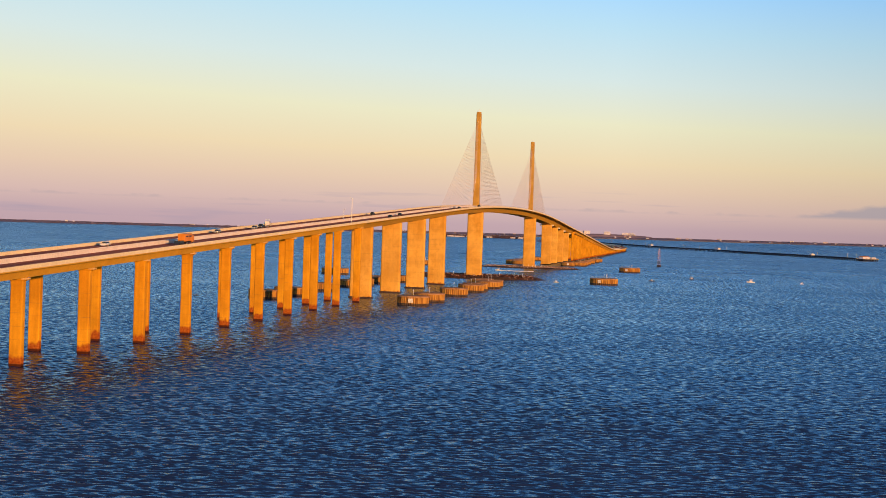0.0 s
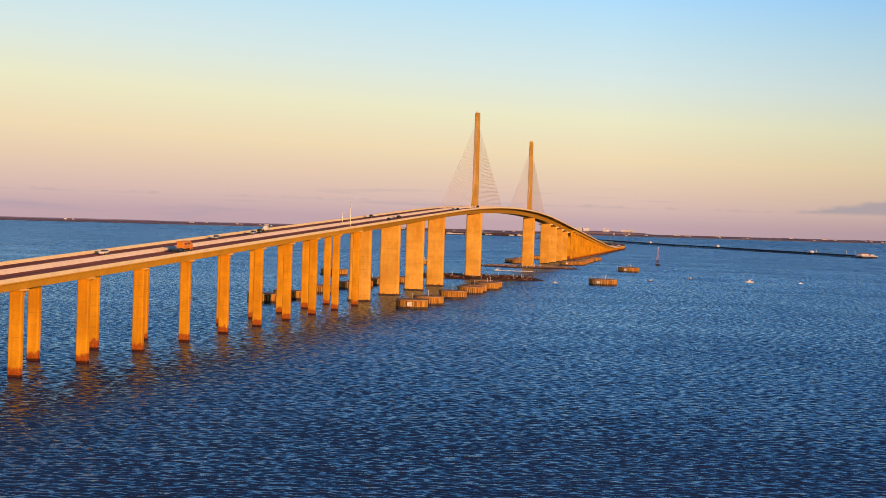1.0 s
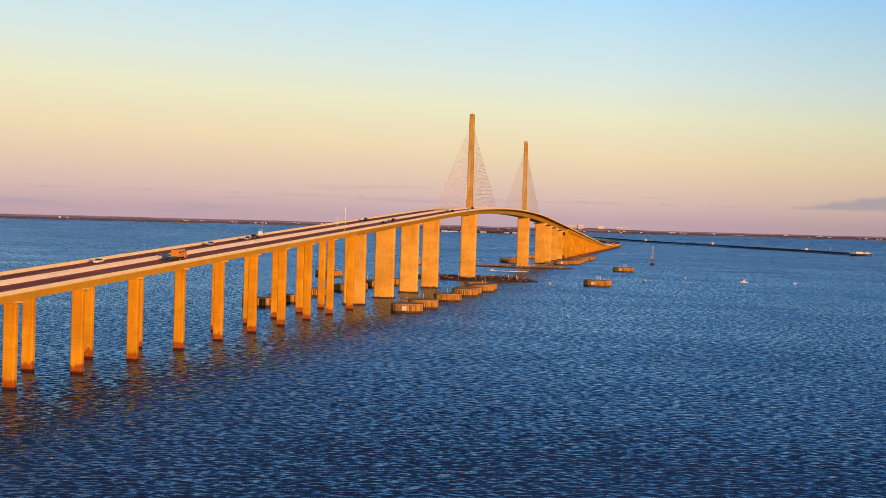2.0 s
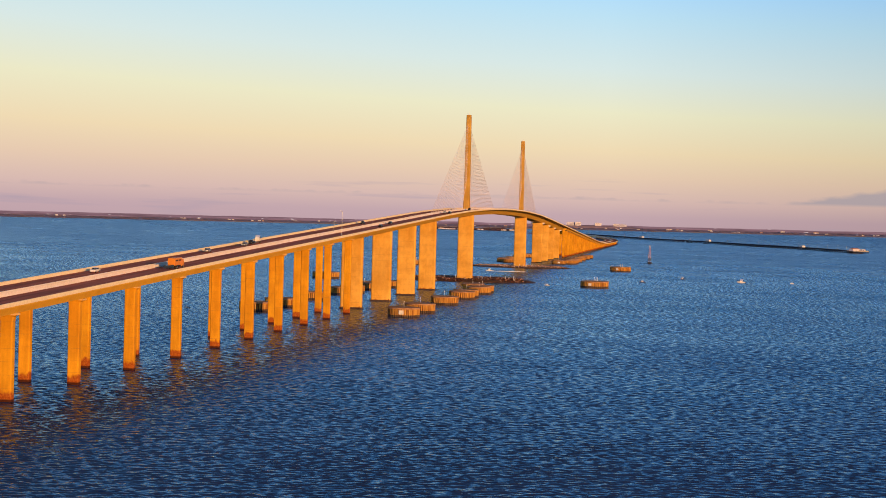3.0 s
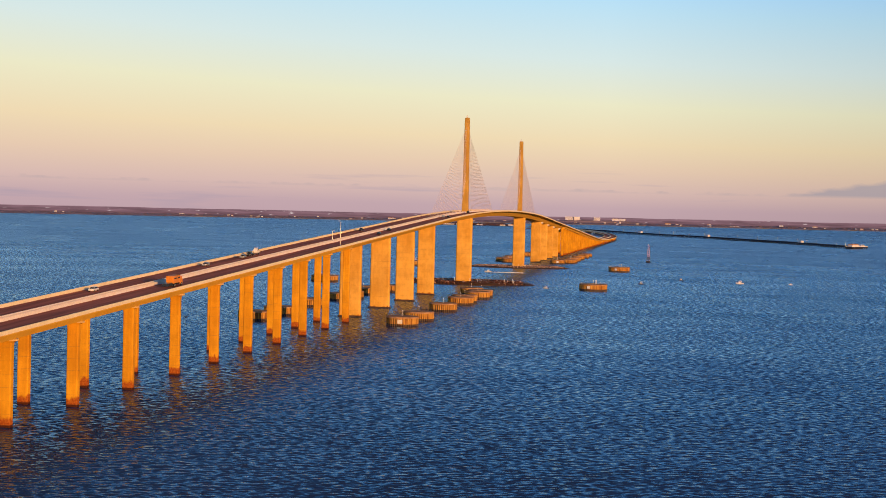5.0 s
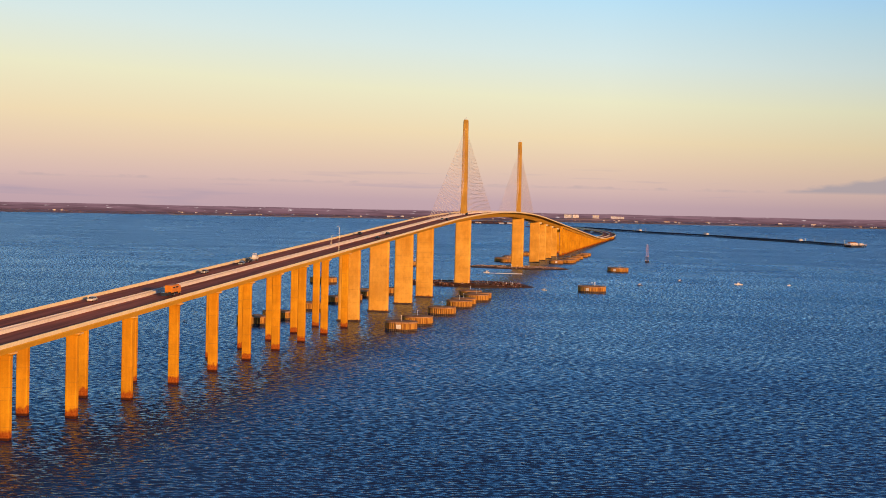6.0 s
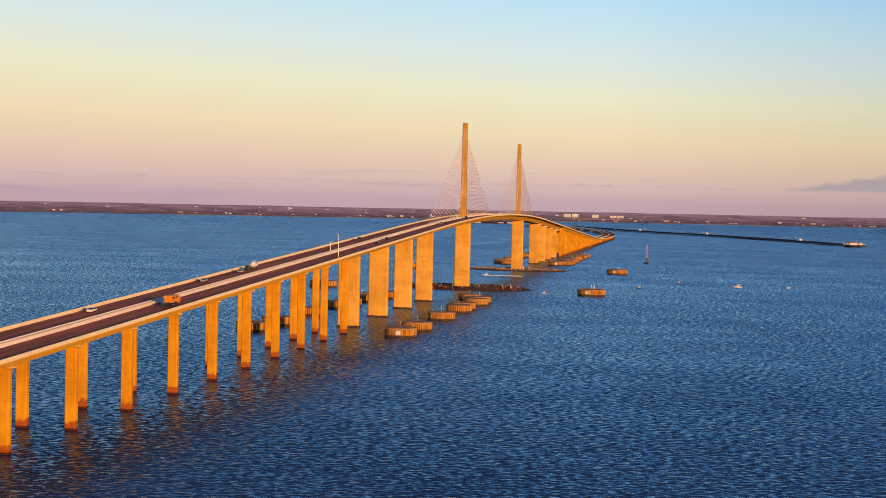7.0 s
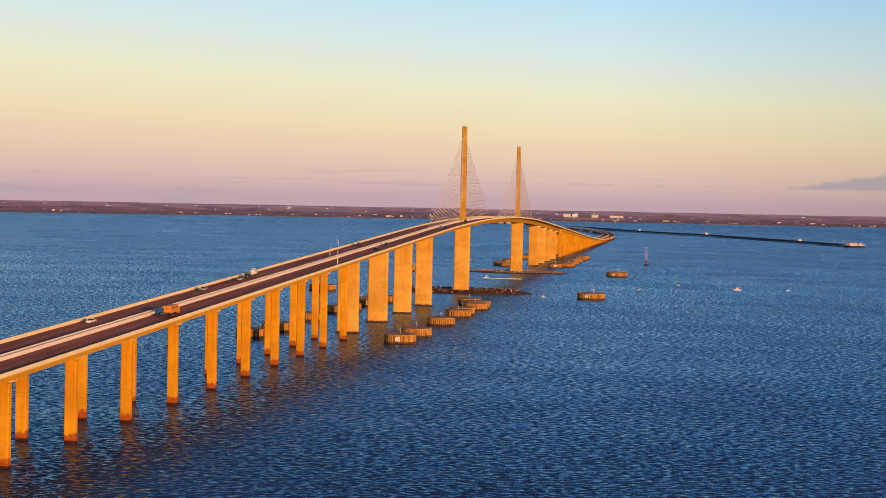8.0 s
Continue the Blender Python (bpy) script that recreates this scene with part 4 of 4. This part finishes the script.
# ---- channel marker, boats ----
def channel_marker(x, y):
    thing = tagged(empty("channel_marker", (x, y, 0)), "tall red lattice channel marker on a dark base in the water", "marker")
    bm = bmesh.new()
    add_rings(bm, [rounded(0, 0, 5, 5, 1.0, z) for z in (-2, 2.2)])
    part("base", bm, M_GREY, thing)
    top, b0, b1 = 21.0, 1.8, 0.55
    corner = lambda q, z: (q[0] * (b0 + (b1 - b0) * z / top), q[1] * (b0 + (b1 - b0) * z / top), z + 2.2)
    quads = [(1, 1), (-1, 1), (-1, -1), (1, -1)]
    for q in quads:
        bm = bmesh.new()
        add_rod(bm, corner(q, 0), corner(q, top - 2.2), 0.16)
        part("leg", bm, M_RED, thing)
    for i in range(7):
        z0, z1 = i * 2.6, (i + 1) * 2.6
        bm = bmesh.new()
        for q, p in zip(quads, quads[1:] + quads[:1]):
            add_rod(bm, corner(q, z0), corner(p, z1), 0.09, sides=4)
            add_rod(bm, corner(q, z1), corner(p, z1), 0.09, sides=4)
        part("brace", bm, M_RED, thing)
    bm = bmesh.new()
    add_box(bm, (-0.5, -0.5, top), (0.5, 0.5, top + 1.4))
    part("lantern", bm, M_WHITE, thing)
    bm = bmesh.new()
    add_box(bm, (-1.9, -1.9, 3.4), (1.9, 1.9, 7.0))
    part("cabinet", bm, M_BLUE, thing)


channel_marker(648, -126)


def motor_boat(x, y, turn, size, hull, wake=0):
    thing = empty("motor_boat", (x, y, 0))
    thing.rotation_euler, thing.scale = (0, 0, radians(turn)), (size * 0.8, size * 0.8, size * 0.8)
    bm = bmesh.new()
    rings = []
    for px, w, keel, deck in ((-3.6, 1.15, -0.3, 0.9), (-1.5, 1.3, -0.4, 0.95), (1.2, 1.15, -0.35, 1.05), (2.8, 0.6, -0.1, 1.25), (3.7, 0.06, 0.5, 1.4)):
        rings.append([(px, 0, keel), (px, w * 0.8, keel + 0.35), (px, w, deck), (px, -w, deck), (px, -w * 0.8, keel + 0.35)])
    add_rings(bm, rings)
    part("hull", bm, hull, thing)
    bm = bmesh.new()
    add_box(bm, (-0.9, -0.8, 0.95), (1.3, 0.8, 2.1), 0.75)
    part("cabin", bm, M_WHITE, thing)
    bm = bmesh.new()
    add_box(bm, (0.75, -0.66, 1.45), (1.22, 0.66, 2.0), 0.8)
    part("windscreen", bm, M_GLASS, thing)
    bm = bmesh.new()
    for px, py in ((-1.4, -0.8), (-1.4, 0.8), (0.6, -0.6), (0.6, 0.6)):
        add_rod(bm, (px, py, 0.95), (px, py, 2.9), 0.05)
    add_box(bm, (-1.7, -1.0, 2.9), (0.9, 1.0, 3.0))
    part("canopy", bm, M_WHITE, thing)
    bm = bmesh.new()
    add_box(bm, (-4.0, -0.35, 0.0), (-3.55, 0.35, 1.3), 0.8)
    part("outboard_motor", bm, M_BLACK, thing)
    if wake:
        # two ragged ridges of foam that spread astern
        rnd = random.Random(7)
        bm = bmesh.new()
        for side in (-1, 1):
            rings = []
            for i in range(25):
                px, w = -4 - wake * i / 24, rnd.uniform(0.25, 0.9)
                py = side * (0.5 + 0.07 * wake * i / 24) + rnd.uniform(-0.15, 0.15)
                rings.append([(px, py - w, -0.4), (px, py, rnd.uniform(0.3, 0.6)), (px, py + w, -0.4)])
            add_rings(bm, rings)
        part("wake", bm, M_FOAM, thing, "white foam behind the boat")
    return tagged(thing, "small white motor boat on the water", "boat", "motor boats")


for x, y, turn, size, hull in ((151, -220, 100, 1.2, M_WHITE), (180, -169, 140, 0.95, M_BLUE), (84, -137, 80, 0.9, M_BLUE), (165, -264, 120, 0.6, M_WHITE),
                               (-34, -69, 70, 0.8, M_WHITE), (226, 12, 95, 1.1, M_WHITE), (-427, 76, 80, 0.55, M_WHITE)):
    motor_boat(x, y, turn, size, hull, 34 if x == 226 else 0)


# ---- traffic and poles on the bridge ----
def on_road(thing, x, y, turn):
    slope = (rail_z(x + 1) - rail_z(x - 1)) / 2
    thing.matrix_basis = Matrix.Translation((x, y, rail_z(x) - RAIL + 0.05)) @ Matrix.Rotation(-math.atan(slope), 4, "Y") @ pose(0, 0, 0, 0, 0, turn)


def add_wheels(thing, spots, r, w):
    for x, y in spots:
        bm = bmesh.new()
        add_rod(bm, (x, y - w / 2, r), (x, y + w / 2, r), r, sides=14)
        wheel = part("wheel", bm, M_TYRE, thing)
        bm = bmesh.new()
        out = 1 if y > 0 else -1
        add_rod(bm, (x, y + out * w * 0.45, r), (x, y + out * w * 0.56, r), r * 0.55, sides=10)
        part("rim", bm, M_STEEL, wheel)


def car(paint, label, tall=1.0, bed=False):
    thing = empty("car")
    bm = bmesh.new()
    add_rings(bm, [rounded(x0, 0, lx, wy, 0.3, z) for x0, lx, wy, z in ((0, 4.5, 1.7, 0.35), (0, 4.7, 1.86, 0.6), (0, 4.6, 1.84, 0.95 * tall), (0, 4.4, 1.7, 1.02 * tall))])
    part("body", bm, paint, thing)
    bm = bmesh.new()
    cx, ln = (0.5, 2.0) if bed else (-0.3, 2.9)
    add_rings(bm, [rounded(cx, 0, lx, wy, 0.2, z) for lx, wy, z in ((ln, 1.62, 1.02 * tall), (ln * 0.72, 1.36, 1.42 * tall))])
    part("glazing", bm, M_GLASS, thing)
    bm = bmesh.new()
    add_rings(bm, [rounded(cx, 0, lx, wy, 0.2, z) for lx, wy, z in ((ln * 0.74, 1.38, 1.42 * tall), (ln * 0.66, 1.28, 1.52 * tall))])
    part("roof", bm, paint, thing)
    add_wheels(thing, [(x, y) for x in (-1.4, 1.4) for y in (-0.82, 0.82)], 0.33, 0.22)
    for y in (-0.62, 0.62):
        bm = bmesh.new()
        add_box(bm, (2.2, y - 0.18, 0.62), (2.36, y + 0.18, 0.78))
        part("headlight", bm, M_WHITE, thing)
    return tagged(thing, label, "car", "traffic on the bridge")


def truck():
    thing = tagged(empty("box_truck"), "orange box truck on the bridge roadway", "truck", "traffic on the bridge")
    bm = bmesh.new()
    add_box(bm, (-4.6, -1.25, 1.15), (2.0, 1.25, 3.6))
    part("cargo_box", bm, M_ORANGE, thing, bevel=0.06)
    for y in (-1.3, 1.26):
        for x in (-3.6, -0.6):
            bm = bmesh.new()
            add_box(bm, (x, y, 2.55), (x + 2.0, y + 0.04, 2.95))
            part("side_slot", bm, M_BLACK, thing)
    bm = bmesh.new()
    add_rings(bm, [rounded(x0, 0, lx, 2.3, 0.2, z) for x0, lx, z in ((3.35, 2.3, 0.6), (3.35, 2.3, 1.9), (3.1, 1.8, 2.9))])
    part("cab", bm, M_ORANGE, thing)
    bm = bmesh.new()
    add_box(bm, (3.6, -1.0, 1.95), (4.35, 1.0, 2.7), 0.75)
    part("windscreen", bm, M_GLASS, thing)
    bm = bmesh.new()
    add_box(bm, (-4.6, -0.9, 0.6), (2.4, 0.9, 1.15))
    part("chassis", bm, M_BLACK, thing)
    bm = bmesh.new()
    add_box(bm, (-8.6, -1.1, 0.55), (-4.65, 1.1, 1.5), 0.94)
    part("crash_cushion", bm, M_BLACK, thing, "black crash cushion folded out behind")
    add_wheels(thing, [(x, y) for x in (-3.4, -2.3, 3.3) for y in (-1.05, 1.05)], 0.5, 0.3)
    return thing


on_road(truck(), -670, -8, 0)
sedan_dark = car(M_BLACK, "black car on the bridge roadway")
sedan_white = car(M_WHITE, "white car on the bridge roadway")
sedan_silver = car(M_SILVER, "silver car on the bridge roadway")
pickup = car(M_BLACK, "black pickup truck on the bridge roadway", 1.25, True)
on_road(sedan_dark, -353, -8, 0)
on_road(sedan_white, -697, 9, 180)
on_road(sedan_silver, -590, 9, 180)
on_road(pickup, -323, 9, 180)


def again(thing, x, y, turn):
    on_road(copy_thing(thing, Matrix()), x, y, turn)


again(sedan_dark, -313, -5, 0)
again(sedan_dark, -127, -8, 0)
again(sedan_silver, -129, -5, 0)
again(pickup, -17, -5, 0)
again(sedan_silver, -546, 8, 180)
again(pickup, -533, 9, 180)


def boat_trailer():
    """A small white boat with its cabin and outboard, on a two-wheeled road trailer."""
    thing = tagged(empty("boat_trailer"), "white motor boat on a road trailer behind a pickup", "trailer", "traffic on the bridge")
    bm = bmesh.new()
    for y in (-0.7, 0.7):
        add_box(bm, (-3.2, y - 0.06, 0.5), (2.6, y + 0.06, 0.62))
    add_rod(bm, (2.6, -0.7, 0.56), (4.2, 0, 0.56), 0.06)
    add_rod(bm, (2.6, 0.7, 0.56), (4.2, 0, 0.56), 0.06)
    part("trailer_frame", bm, M_STEEL, thing)
    bm = bmesh.new()
    add_rings(bm, [[(px, 0, keel), (px, w * 0.8, keel + 0.35), (px, w, deck), (px, -w, deck), (px, -w * 0.8, keel + 0.35)]
                   for px, w, keel, deck in ((-3.4, 1.1, 0.7, 1.9), (-1.4, 1.2, 0.62, 1.95), (1.2, 1.1, 0.68, 2.05), (2.6, 0.6, 0.9, 2.2), (3.4, 0.06, 1.5, 2.35))])
    part("hull", bm, M_WHITE, thing)
    bm = bmesh.new()
    add_box(bm, (-0.9, -0.8, 1.95), (1.2, 0.8, 2.9), 0.75)
    part("cabin", bm, M_WHITE, thing)
    bm = bmesh.new()
    for y in (-0.75, 0.75):
        add_rod(bm, (-1.2, y, 1.95), (-1.0, y * 0.7, 3.4), 0.06)
    add_box(bm, (-1.6, -0.75, 3.3), (0.2, 0.75, 3.45))
    part("canopy", bm, M_WHITE, thing)
    bm = bmesh.new()
    add_box(bm, (-3.9, -0.3, 1.1), (-3.4, 0.3, 2.5), 0.8)
    part("outboard_motor", bm, M_BLACK, thing)
    add_wheels(thing, [(x, y) for x in (-1.4, -0.6) for y in (-1.0, 1.0)], 0.33, 0.22)
    return thing


on_road(boat_trailer(), -525, 9, 180)


def light_pole(x, y, height, way):
    z = rail_z(x)
    thing = empty("light_pole", (x, y, z))
    bm = bmesh.new()
    add_rod(bm, (0, 0, 0), (0, 0, height), 0.17, 0.09, 8)
    part("pole", bm, M_STEEL, thing)
    bm = bmesh.new()
    add_rod(bm, (0, 0, height - 0.2), (0, way * 0.8, height + 0.2), 0.07)
    part("arm", bm, M_STEEL, thing)
    bm = bmesh.new()
    add_box(bm, (-0.2, way * 0.8 - 0.3, height + 0.1), (0.2, way * 0.8 + 0.3, height + 0.32))
    part("lamp_head", bm, M_WHITE, thing)
    bm = bmesh.new()
    add_box(bm, (-0.2, -0.12, 0), (0.2, 0.12, 0.6))
    part("foot", bm, M_STEEL, thing)
    return tagged(thing, "slim grey pole with an arm on the bridge barrier", "pole", "poles on the bridge")


light_pole(-466, -14.08, 11.5, 1)
light_pole(-430, -1.1, 5.0, -1)
